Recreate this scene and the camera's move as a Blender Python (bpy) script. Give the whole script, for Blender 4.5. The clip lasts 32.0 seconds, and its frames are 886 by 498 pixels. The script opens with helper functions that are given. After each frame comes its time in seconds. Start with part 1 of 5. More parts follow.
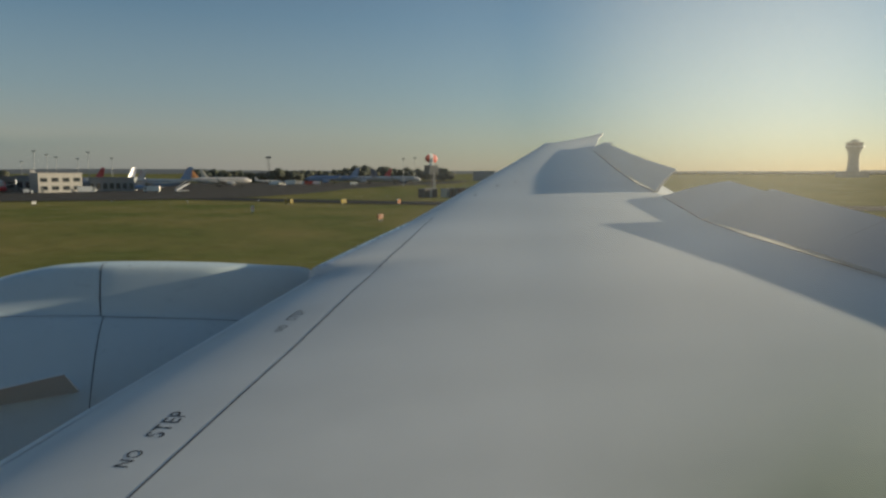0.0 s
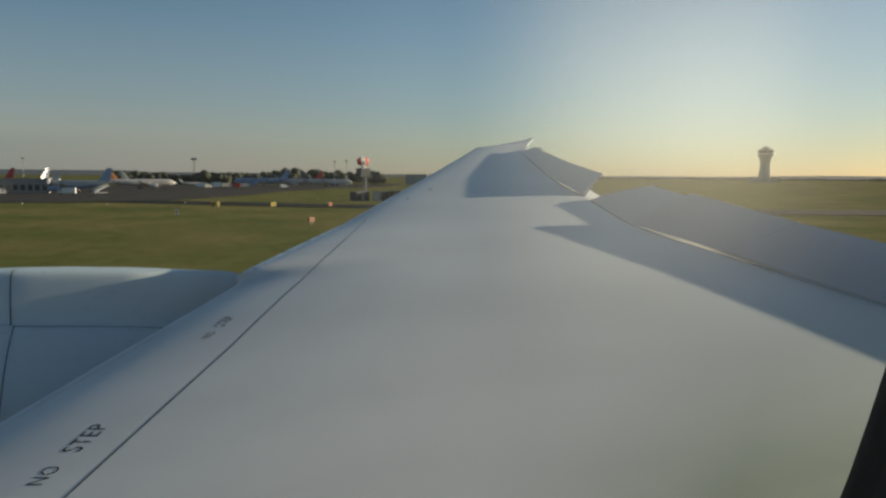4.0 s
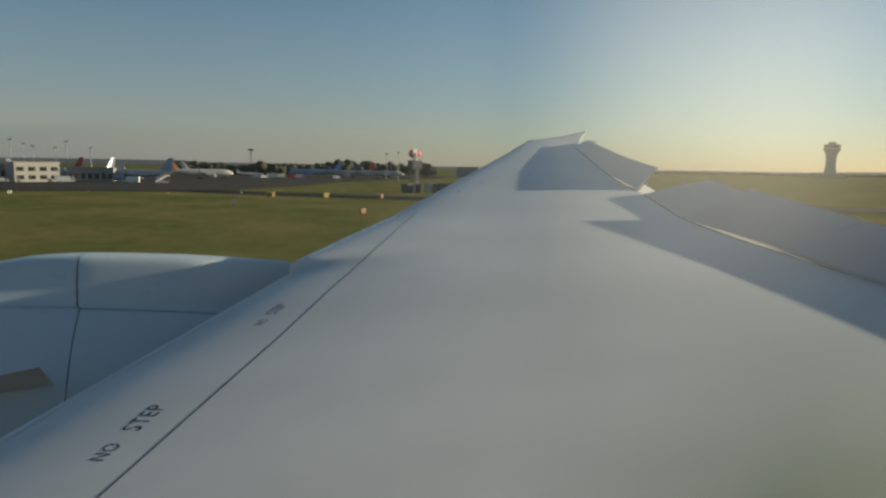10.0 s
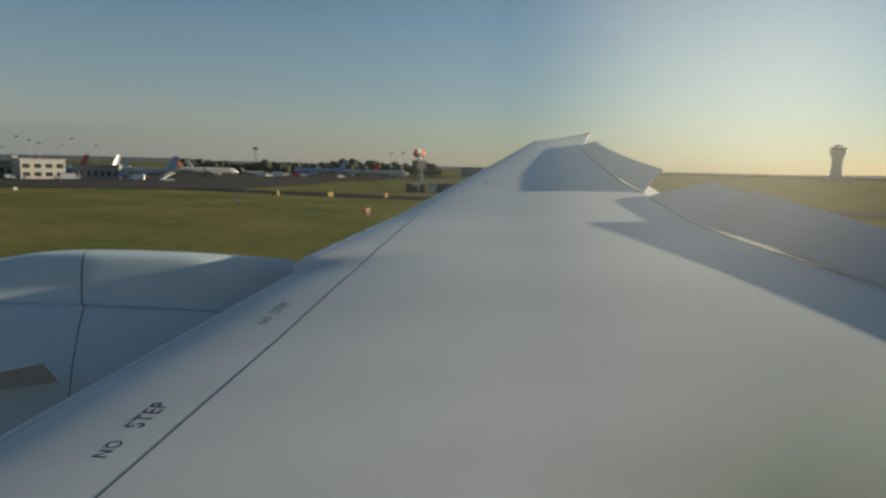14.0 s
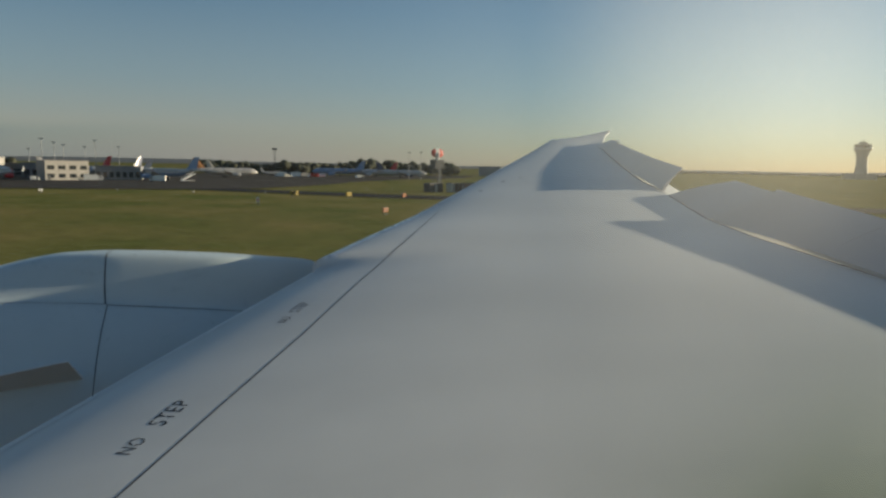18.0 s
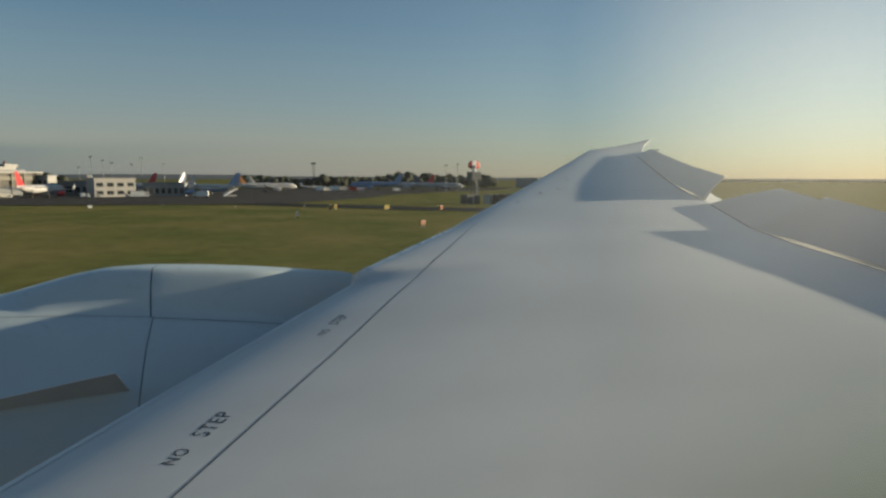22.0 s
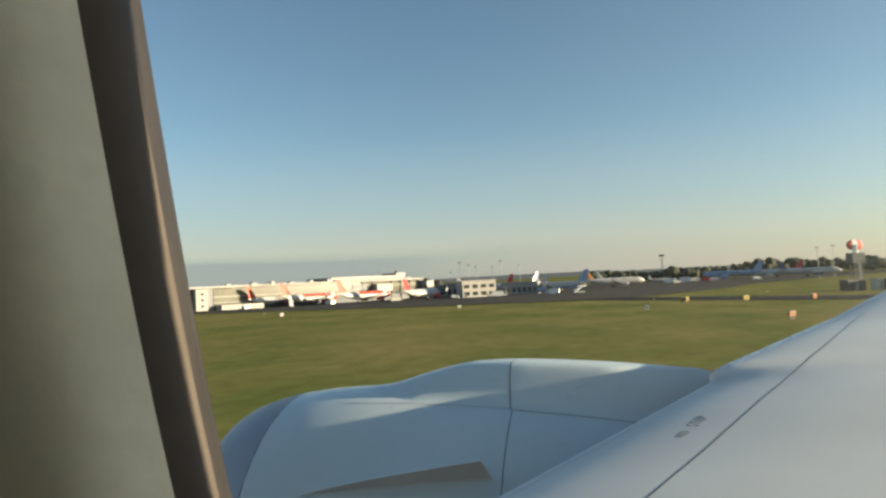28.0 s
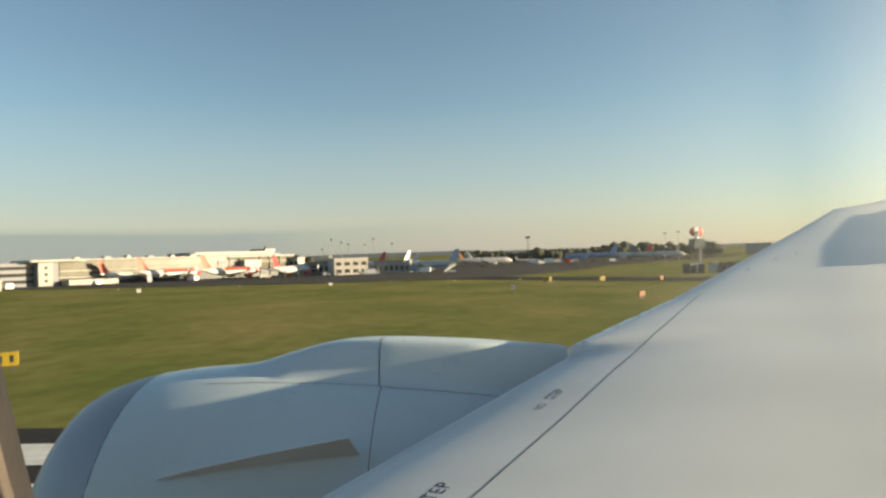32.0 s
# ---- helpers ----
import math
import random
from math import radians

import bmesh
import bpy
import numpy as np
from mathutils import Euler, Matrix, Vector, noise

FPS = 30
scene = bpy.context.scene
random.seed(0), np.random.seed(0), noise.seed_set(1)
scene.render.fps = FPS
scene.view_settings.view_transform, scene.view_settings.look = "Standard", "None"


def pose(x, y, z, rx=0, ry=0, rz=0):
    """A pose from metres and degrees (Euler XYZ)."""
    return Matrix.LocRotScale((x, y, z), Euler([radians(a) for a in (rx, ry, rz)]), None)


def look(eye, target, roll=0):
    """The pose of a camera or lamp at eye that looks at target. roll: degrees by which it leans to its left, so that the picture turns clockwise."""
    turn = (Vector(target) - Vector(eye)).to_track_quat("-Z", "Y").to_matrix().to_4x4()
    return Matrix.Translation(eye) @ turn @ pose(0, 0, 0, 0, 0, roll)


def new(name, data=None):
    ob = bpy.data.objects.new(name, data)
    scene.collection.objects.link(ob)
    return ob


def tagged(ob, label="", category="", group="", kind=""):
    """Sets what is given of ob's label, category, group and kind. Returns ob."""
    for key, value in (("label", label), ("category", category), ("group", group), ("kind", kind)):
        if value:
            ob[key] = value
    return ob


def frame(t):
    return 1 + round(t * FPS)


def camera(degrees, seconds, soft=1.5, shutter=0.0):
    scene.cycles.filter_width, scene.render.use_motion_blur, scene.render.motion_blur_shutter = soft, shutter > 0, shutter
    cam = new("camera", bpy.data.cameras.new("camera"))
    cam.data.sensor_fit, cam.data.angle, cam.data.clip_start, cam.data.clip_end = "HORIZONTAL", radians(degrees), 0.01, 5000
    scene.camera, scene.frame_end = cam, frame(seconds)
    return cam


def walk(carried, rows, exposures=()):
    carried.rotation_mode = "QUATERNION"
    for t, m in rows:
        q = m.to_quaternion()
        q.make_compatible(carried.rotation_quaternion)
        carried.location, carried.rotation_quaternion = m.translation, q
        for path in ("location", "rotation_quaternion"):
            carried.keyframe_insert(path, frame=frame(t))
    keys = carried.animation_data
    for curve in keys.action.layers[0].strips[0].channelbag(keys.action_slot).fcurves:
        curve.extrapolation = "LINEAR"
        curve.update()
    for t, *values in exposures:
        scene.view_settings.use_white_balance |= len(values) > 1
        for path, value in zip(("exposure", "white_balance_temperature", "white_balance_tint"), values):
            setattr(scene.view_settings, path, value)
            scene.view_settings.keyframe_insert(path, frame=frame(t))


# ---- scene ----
# Axes of the airliner that carries the camera: x aft, y outboard to starboard, z up.
PATH = [  # seconds, x, y, z, yaw, pitch, roll
    (0, 0, 0, 5.8, -18.00, -6.60, -0.00),
    (0.5, -0.003, 0, 5.8, -23.42, -6.61, 1.34),
    (1, -0.006, 0, 5.8, -26.33, -6.52, 1.41),
    (1.5, -0.01, 0, 5.8, -27.88, -6.57, 1.55),
    (2, -0.0105, 0, 5.8, -27.84, -6.55, 0.57),
    (2.5, -0.011, 0, 5.8, -27.71, -6.49, 2.04),
    (3, -0.01, 0, 5.8, -27.07, -6.41, 1.47),
    (3.5, -0.007, 0, 5.8, -25.14, -6.33, 1.43),
    (4, -0.004, 0, 5.8, -23.85, -6.30, 0.38),
    (4.5, -0.003, 0, 5.8, -22.44, -6.42, 0.28),
    (6.5, 0, 0, 5.8, -20.81, -6.31, 1.07),
    (7, 0, 0, 5.8, -20.55, -6.37, 1.55),
    (7.5, 0, 0, 5.8, -20.46, -6.48, 1.24),
    (8, 0, 0, 5.8, -20.31, -6.65, 1.27),
    (8.5, 0, 0, 5.8, -20.19, -6.84, 1.18),
    (9, 0, 0, 5.8, -20.04, -6.93, 1.18),
    (9.5, 0, 0, 5.8, -19.85, -7.00, 1.04),
    (10, 0, 0, 5.8, -19.53, -6.98, 0.92),
    (10.5, 0, 0, 5.8, -19.24, -6.93, 0.99),
    (11, 0, 0, 5.8, -19.13, -7.06, 0.98),
    (11.5, 0, 0, 5.8, -19.12, -7.17, 0.94),
    (12, 0, 0, 5.8, -19.05, -7.15, 1.11),
    (12.5, 0, 0, 5.8, -19.03, -7.10, 1.21),
    (13, 0, 0, 5.8, -19.14, -7.03, 1.27),
    (13.5, 0, 0, 5.8, -19.16, -6.98, 1.12),
    (14, 0, 0, 5.8, -19.20, -6.98, 1.35),
    (14.5, 0, 0, 5.8, -19.18, -6.93, 1.29),
    (16.5, 0, 0, 5.8, -18.56, -6.89, 1.55),
    (17, 0, 0, 5.8, -18.22, -7.25, 1.83),
    (17.5, 0, 0, 5.8, -17.80, -7.22, 1.49),
    (18, 0, 0, 5.8, -17.63, -7.06, 1.04),
    (18.5, 0, 0, 5.8, -17.50, -6.95, 1.15),
    (19, 0, 0, 5.8, -17.43, -6.79, 1.32),
    (19.5, 0, 0, 5.8, -17.50, -6.58, 1.03),
    (20, 0, 0, 5.8, -17.48, -6.82, 1.21),
    (20.5, 0, 0, 5.8, -17.42, -6.77, 0.66),
    (21, 0, 0, 5.8, -17.14, -6.71, 0.28),
    (21.5, 0, 0, 5.8, -16.80, -6.49, -0.20),
    (22, 0, 0, 5.8, -14.37, -6.06, 0.21),
    (22.5, 0, 0, 5.8, -7.26, -4.22, -0.79),
    (23, 0, 0, 5.8, -1.23, -2.07, -0.56),
    (23.5, 0.00065, 0, 5.8, 6.54, -2.27, -1.70),
    (24, 0.0013, 0, 5.8, 12.76, -2.24, -2.39),
    (24.5, 0.001867, 0, 5.8, 16.51, -0.90, -4.35),
    (25, 0.002433, 0, 5.8, 16.40, -0.02, -2.55),
    (25.5, 0.003, 0, 5.8, 16.16, 0.96, -3.80),
    (26, 0.0039, 0, 5.8, 15.74, 1.96, -3.49),
    (26.5, 0.0035, 0, 5.8, 15.24, 2.72, -3.95),
    (28.5, -0.001, 0, 5.8, 14.58, 2.74, -2.59),
    (29, -0.0015, 0, 5.8, 14.45, 2.57, -2.58),
    (29.5, -0.00135, 0, 5.8, 14.38, 1.88, -2.43),
    (30, -0.0012, 0, 5.8, 14.01, 1.48, -1.95),
    (30.5, -0.002, 0, 5.8, 9.96, 0.76, -2.54),
    (31, -0.0008, 0, 5.8, 7.26, -0.51, -1.96),
    (31.5, 0.0028, 0, 5.8, 5.39, -0.42, -2.40),
    (32, 0.0085, 0, 5.8, 3.91, 0.44, -1.84),
]


def aim(x, y, z, yaw, pitch, roll):
    return pose(x, y, z, 0, 0, yaw) @ pose(0, 0, 0, 90 + pitch, 0, 0) @ pose(0, 0, 0, 0, 0, roll)


cam = camera(67.4, 32.0, soft=2.6)
walk(cam, [(t, aim(*row)) for t, *row in PATH],
     exposures=[(0, 0.53, 7250, 5), (21.5, 0.55, 7250, 5), (23, 0.85, 7150, 2), (24, 1.30, 7050, 2), (26, 1.40, 7050, 2), (28.5, 1.40, 8000, 4), (30, 1.42, 8400, 5), (32, 1.44, 8300, 5)])

# ---- light ----
SUN_AZ, SUN_EL = 85.0, 8.0  # degrees aft of outboard, above the horizon
world = bpy.data.worlds.new("world")
scene.world = world
world.use_nodes = True
wn = world.node_tree.nodes
sky = wn.new("ShaderNodeTexSky")
sky.sky_type = "NISHITA"
sky.sun_disc = False
sky.sun_elevation = radians(SUN_EL)
sky.sun_rotation = radians(SUN_AZ)
sky.dust_density = 0.3
sky.air_density = 0.85
sky.ozone_density = 2.3
wn["Background"].inputs["Strength"].default_value = 0.085
world.node_tree.links.new(sky.outputs[0], wn["Background"].inputs[0])
sun = new("sun", bpy.data.lights.new("sun", "SUN"))
sun.data.energy = 5.0
sun.data.angle = radians(0.6)
sun.data.color = (1.0, 0.875, 0.70)
_a, _e = radians(SUN_AZ), radians(SUN_EL)
SUN_DIR = Vector((math.sin(_a) * math.cos(_e), math.cos(_a) * math.cos(_e), math.sin(_e)))
sun.matrix_world = look(SUN_DIR * 60, (0, 0, 0))


# ---- materials ----
def mat(name, base, rough=0.5, metal=0.0, vary=0.12, scale=2.0, fine=40.0, bump=0.0, stretch=(1, 1, 1), second=None, coat=0.0):
    """Procedural surface: base colour varied at two scales, optional second colour in large patches, fine relief."""
    m = bpy.data.materials.new(name)
    m.use_nodes = True
    nt, n, l = m.node_tree, m.node_tree.nodes, m.node_tree.links
    b = n["Principled BSDF"]
    b.inputs["Roughness"].default_value = rough
    b.inputs["Metallic"].default_value = metal
    b.inputs["Coat Weight"].default_value = coat
    b.inputs["Coat Roughness"].default_value = 0.12
    tc, mp = n.new("ShaderNodeTexCoord"), n.new("ShaderNodeMapping")
    mp.inputs["Scale"].default_value = stretch
    l.new(tc.outputs["Object"], mp.inputs["Vector"])
    big, small = n.new("ShaderNodeTexNoise"), n.new("ShaderNodeTexNoise")
    big.inputs["Scale"].default_value, small.inputs["Scale"].default_value = scale, fine
    big.inputs["Detail"].default_value, small.inputs["Detail"].default_value = 5, 3
    for t in (big, small):
        l.new(mp.outputs[0], t.inputs["Vector"])
    ramp = n.new("ShaderNodeMix")
    ramp.data_type = "RGBA"
    two = second or tuple(c * (1 - 2 * vary) for c in base)
    ramp.inputs["A"].default_value, ramp.inputs["B"].default_value = (*base, 1), (*two, 1)
    spread = n.new("ShaderNodeMapRange")
    spread.inputs["From Min"].default_value, spread.inputs["From Max"].default_value = 0.35, 0.68
    l.new(big.outputs["Fac"], spread.inputs["Value"])
    l.new(spread.outputs[0], ramp.inputs["Factor"])
    hsv = n.new("ShaderNodeHueSaturation")
    val = n.new("ShaderNodeMapRange")
    val.inputs["To Min"].default_value, val.inputs["To Max"].default_value = 1 - vary, 1 + vary
    l.new(small.outputs["Fac"], val.inputs["Value"])
    l.new(val.outputs[0], hsv.inputs["Value"])
    l.new(ramp.outputs["Result"], hsv.inputs["Color"])
    l.new(hsv.outputs[0], b.inputs["Base Color"])
    rr = n.new("ShaderNodeMapRange")
    rr.inputs["To Min"].default_value, rr.inputs["To Max"].default_value = max(0.02, rough - 0.08), min(1, rough + 0.08)
    l.new(small.outputs["Fac"], rr.inputs["Value"])
    l.new(rr.outputs[0], b.inputs["Roughness"])
    if bump:
        bp = n.new("ShaderNodeBump")
        bp.inputs["Strength"].default_value = 1.0
        bp.inputs["Distance"].default_value = bump
        l.new(small.outputs["Fac"], bp.inputs["Height"])
        l.new(bp.outputs[0], b.inputs["Normal"])
    return m


WING_PAINT = mat("wing_paint", (0.65, 0.675, 0.665), 0.42, 0.0, 0.06, 0.5, 7.0, stretch=(0.5, 1.6, 1))
NACELLE_PAINT = mat("nacelle_paint", (0.58, 0.675, 0.69), 0.30, 0.0, 0.03, 0.6, 12.0, coat=0.3)
PYLON_PAINT = mat("pylon_paint", (0.58, 0.675, 0.69), 0.30, 0.0, 0.03, 0.6, 12.0, coat=0.3)
SLAT_PAINT = mat("slat_paint", (0.80, 0.81, 0.82), 0.28, 0.25, 0.05, 0.8, 12)
PALE_METAL = mat("pale_metal", (0.68, 0.70, 0.71), 0.42, 0.25, 0.06, 1.2, 30)
LIP_METAL = mat("bare_lip_metal", (0.36, 0.37, 0.39), 0.46, 0.5, 0.05, 1.0, 20.0)
DARK_TRIM = mat("dark_trim", (0.05, 0.05, 0.055), 0.55, 0.0, 0.1, 4, 60)
STRAKE_GREY = mat("strake_grey", (0.80, 0.82, 0.82), 0.45, 0.0, 0.06, 2, 30)
STENCIL = mat("stencil_black", (0.03, 0.03, 0.035), 0.6, 0.0, 0.15, 6, 80)
SEAL = mat("seam_seal", (0.05, 0.05, 0.055), 0.6, 0.0, 0.1, 3, 50)
SPOILER_PAINT = mat("spoiler_paint", (0.56, 0.545, 0.545), 0.45, 0.0, 0.05, 0.8, 14)
FUSELAGE_PAINT = mat("fuselage_paint", (0.72, 0.73, 0.75), 0.3, 0.0, 0.03, 0.4, 10)
LINING = mat("cabin_lining", (0.90, 0.865, 0.72), 0.65, 0.0, 0.08, 30, 260, bump=0.0002)
RUBBER = mat("window_rubber", (0.105, 0.088, 0.078), 0.75, 0.0, 0.12, 18, 200, bump=0.0001)
RUBBER.node_tree.nodes["Principled BSDF"].inputs["Specular IOR Level"].default_value = 0.1
TAN_RUBBER = mat("tan_rubber_lip", (0.024, 0.018, 0.015), 0.6, 0.0, 0.25, 30, 240, bump=0.0002)
CARPET = mat("cabin_carpet", (0.27, 0.28, 0.31), 0.95, 0.0, 0.2, 6, 200)


# ---- building helpers ----
def part(name, bm, material, parent, label=""):
    """Link a bmesh as one mesh object under a thing or a part."""
    me = bpy.data.meshes.new(name)
    bm.normal_update()
    bm.to_mesh(me)
    bm.free()
    me.materials.append(material)
    ob = new(name, me)
    if parent:
        ob.parent = parent
    return tagged(ob, label)


def smooth(ob, angle=35):
    ob.data.shade_smooth()
    ob.data.set_sharp_from_angle(angle=radians(angle))
    return ob


def thing(name, label, category, at=(0, 0, 0), turn=0.0, group="", kind=""):
    ob = new(name)
    ob.matrix_basis = pose(*at, 0, 0, turn)
    return tagged(ob, label, category, group, kind)


def loft(rings, closed=True, caps=False):
    """Skin through rings of equally many points."""
    bm = bmesh.new()
    vs = [[bm.verts.new(p) for p in r] for r in rings]
    n = len(vs[0])
    for a, b in zip(vs, vs[1:]):
        for i in range(n if closed else n - 1):
            j = (i + 1) % n
            bm.faces.new((a[i], a[j], b[j], b[i]))
    if caps:
        bm.faces.new(vs[0][::-1])
        bm.faces.new(vs[-1])
    bmesh.ops.recalc_face_normals(bm, faces=bm.faces)
    return bm


def boxes(*dims, bevel=0.0):
    """One bmesh of boxes, each given as (x0, y0, z0, x1, y1, z1)."""
    bm = bmesh.new()
    for x0, y0, z0, x1, y1, z1 in dims:
        v = [bm.verts.new((x, y, z)) for z in (z0, z1) for x, y in ((x0, y0), (x1, y0), (x1, y1), (x0, y1))]
        for f in ((3, 2, 1, 0), (4, 5, 6, 7), (0, 1, 5, 4), (1, 2, 6, 5), (2, 3, 7, 6), (3, 0, 4, 7)):
            bm.faces.new([v[i] for i in f])
    if bevel:
        bmesh.ops.bevel(bm, geom=bm.edges[:], offset=bevel, segments=2, affect="EDGES")
    return bm


def prism(outline, z0, z1):
    """A plan outline raised from z0 to z1."""
    return loft([[(x, y, z0) for x, y in outline], [(x, y, z1) for x, y in outline]], caps=True)


def tube(stations, sides=12, axis="z"):
    """A turned body: stations of (along, radius)."""
    rings = []
    for h, r in stations:
        ring = []
        for i in range(sides):
            a = 2 * math.pi * i / sides
            c, s = r * math.cos(a), r * math.sin(a)
            ring.append((c, s, h) if axis == "z" else (h, c, s))
        rings.append(ring)
    return loft(rings, caps=True)


# ---- the airliner that carries the camera ----
EYE = 5.8
SWEEP = math.tan(radians(33.5))
LE_ROOT = -3.85


def ease(a, b, v):
    t = min(max((v - a) / (b - a), 0), 1)
    return t * t * (3 - 2 * t)


def mixed(table, v):
    return float(np.interp(v, [p[0] for p in table], [p[1] for p in table]))


def le_x(y):
    return LE_ROOT + SWEEP * y if y <= 24 else 12.03 + (y - 24) * 1.437


HINGE = [(-1, 7.54), (5.64, 7.54), (6.26, 7.47), (6.92, 7.41), (7.88, 7.33), (9.02, 7.45), (11.85, 8.56), (13.27, 9.02), (15.58, 10.03), (19.27, 11.74), (21.78, 12.9), (23.3, 13.9),
         (25.5, 15.3), (27.0, 16.5)]


def hinge_x(y):
    return mixed(HINGE, y)


def le_z(y):
    z = ((4.956e-5 * y - 2.003e-3) * y + 0.15583) * y - 2.1538
    return EYE + z + (0.02 * (y - 24) ** 2 if y > 24 else 0)


def slat_rise(d, y):
    """The slat outboard of the pylon stands a little proud of the leading edge."""
    if y >= 9.8 or d >= 3 or y < 4:
        return 0.0
    d = max(d, 0)
    return 0.11 * ((9.8 - max(y, 7.05)) / 2.75) ** 0.9 * ease(7.03 - 0.5 * d, 7.07 + 0.5 * d, y) * (1 - d / 3) ** 2


def top_z(x, y):
    """Upper skin of the wing."""
    c = max(1.5, 9.5 - 0.33 * y)
    s = min(max((x - le_x(y)) / c, 0), 1)
    return le_z(y) + 0.06 * c * math.sqrt(s) * (1 - 0.9 * s) + slat_rise(x - le_x(y), y)


airliner = thing("airliner", "white wide-body airliner with grey wings, rolling along the runway", "airliner")

spans = sorted([-0.3 + 0.5 * i for i in range(55)] + [27.0, 5.9, 6.4, 6.55, 6.85, 6.95, 7.03, 7.05, 7.07, 7.15, 7.35, 7.5, 7.85, 8.0, 8.45, 9.0])
rings = []
for y in spans:
    x0, x1 = le_x(y), hinge_x(y)
    x1 = max(x1, x0 + 0.12)
    c = x1 - x0
    up, low = [], []
    for i in range(41):
        s = (i / 40) ** 2
        up.append((x0 + c * s, y, top_z(x0 + c * s, y)))
        low.append((x0 + c * s, y, le_z(y) - (0.085 * min(c, 9)) * math.sqrt(s) * (1 - s * 0.75) + (0.0 if c > 1 else 0.01)))
    rings.append(up[::-1] + low[1:])
wing = smooth(part("wing", loft(rings, caps=True), WING_PAINT, airliner, "light grey painted swept wing with a raked tip"), 50)


def strip_on_wing(points, width, lift=0.0012):
    """A thin flat band along plan points, laid on the upper skin."""
    bm = bmesh.new()
    rows = []
    for i, (x, y) in enumerate(points):
        xa, ya = points[max(i - 1, 0)]
        xb, yb = points[min(i + 1, len(points) - 1)]
        d = Vector((xb - xa, yb - ya)).normalized()
        nx, ny = -d.y * width / 2, d.x * width / 2
        rows.append([bm.verts.new((x + s * nx, y + s * ny, top_z(x + s * nx, y + s * ny) + lift)) for s in (-1, 1)])
    for a, b in zip(rows, rows[1:]):
        bm.faces.new((a[0], a[1], b[1], b[0]))
    return bm


# long seal line behind the leading edge
SEAM = [(0.8, 1.5), (3.19, 1.231), (4.2, 1.121), (4.95, 1.043), (6.17, 0.873), (6.81, 0.802), (7.1, 0.8), (7.46, 0.778), (8.0, 0.699), (9.48, 0.459), (9.9, 0.39)]
seam = [(le_x(y) + mixed(SEAM, y), y) for y in np.linspace(0.8, 9.9, 120)]
part("seal_line", strip_on_wing(seam, 0.010), SEAL, wing, "dark sealant line along the wing skin")

# fine chordwise skin joints
for y0 in (12.4, 16.3, 19.6, 22.6):
    pts = [(le_x(y0) + 0.35 + (hinge_x(y0) - le_x(y0) - 0.5) * k / 14, y0) for k in range(15)]
    part("skin_joint", strip_on_wing(pts, 0.012), mat("joint_grey", (0.42, 0.44, 0.47), 0.5), wing)

# little dark access marks near the outboard leading edge
for y0, d0 in ((11.67, 0.55), (12.78, 0.73), (13.33, 1.0), (14.85, 0.89), (16.76, 0.93), (18.6, 0.72), (20.78, 0.53), (22.4, 0.42)):
    x0 = le_x(y0) + d0
    part("access_mark", strip_on_wing([(x0 - 0.035, y0 - 0.06), (x0 + 0.035, y0 + 0.06)], 0.06), SEAL, wing)
# small bright fasteners on the inboard skin
for x0, y0 in ((0.13, 4.62), (0.42, 4.95), (-0.2, 3.98)):
    part("fastener", strip_on_wing([(x0 - 0.006, y0 - 0.006), (x0 + 0.006, y0 + 0.006)], 0.014, 0.004), PALE_METAL, wing, "small bright fastener head")
# pale band that paints the sky's highlight on the nose of the inboard leading edge
rings = []
for y in np.linspace(0.4, 7.02, 60):
    x0 = le_x(y)
    rings.append([(x0 - 0.004, y, le_z(y) - 0.03), (x0 - 0.004, y, le_z(y) + 0.004)] + [(x0 + u, y, top_z(x0 + u, y) + 0.003) for u in (0.004, 0.012, 0.03, 0.06, 0.10, 0.135)])
smooth(part("nose_band", loft(rings, closed=False), PALE_METAL, wing, "pale painted highlight along the leading edge"), 60)
# the same painted highlight, carried along the outer leading edge
rings = []
for y in np.linspace(9.62, 24, 90):
    x0 = le_x(y)
    rings.append([(x0 - 0.004, y, le_z(y) - 0.03), (x0 - 0.004, y, le_z(y) + 0.004)] + [(x0 + u, y, top_z(x0 + u, y) + 0.003) for u in (0.004, 0.015, 0.04, 0.08, 0.13)])
smooth(part("nose_band", loft(rings, closed=False), PALE_METAL, wing, "pale painted highlight along the outer leading edge"), 60)


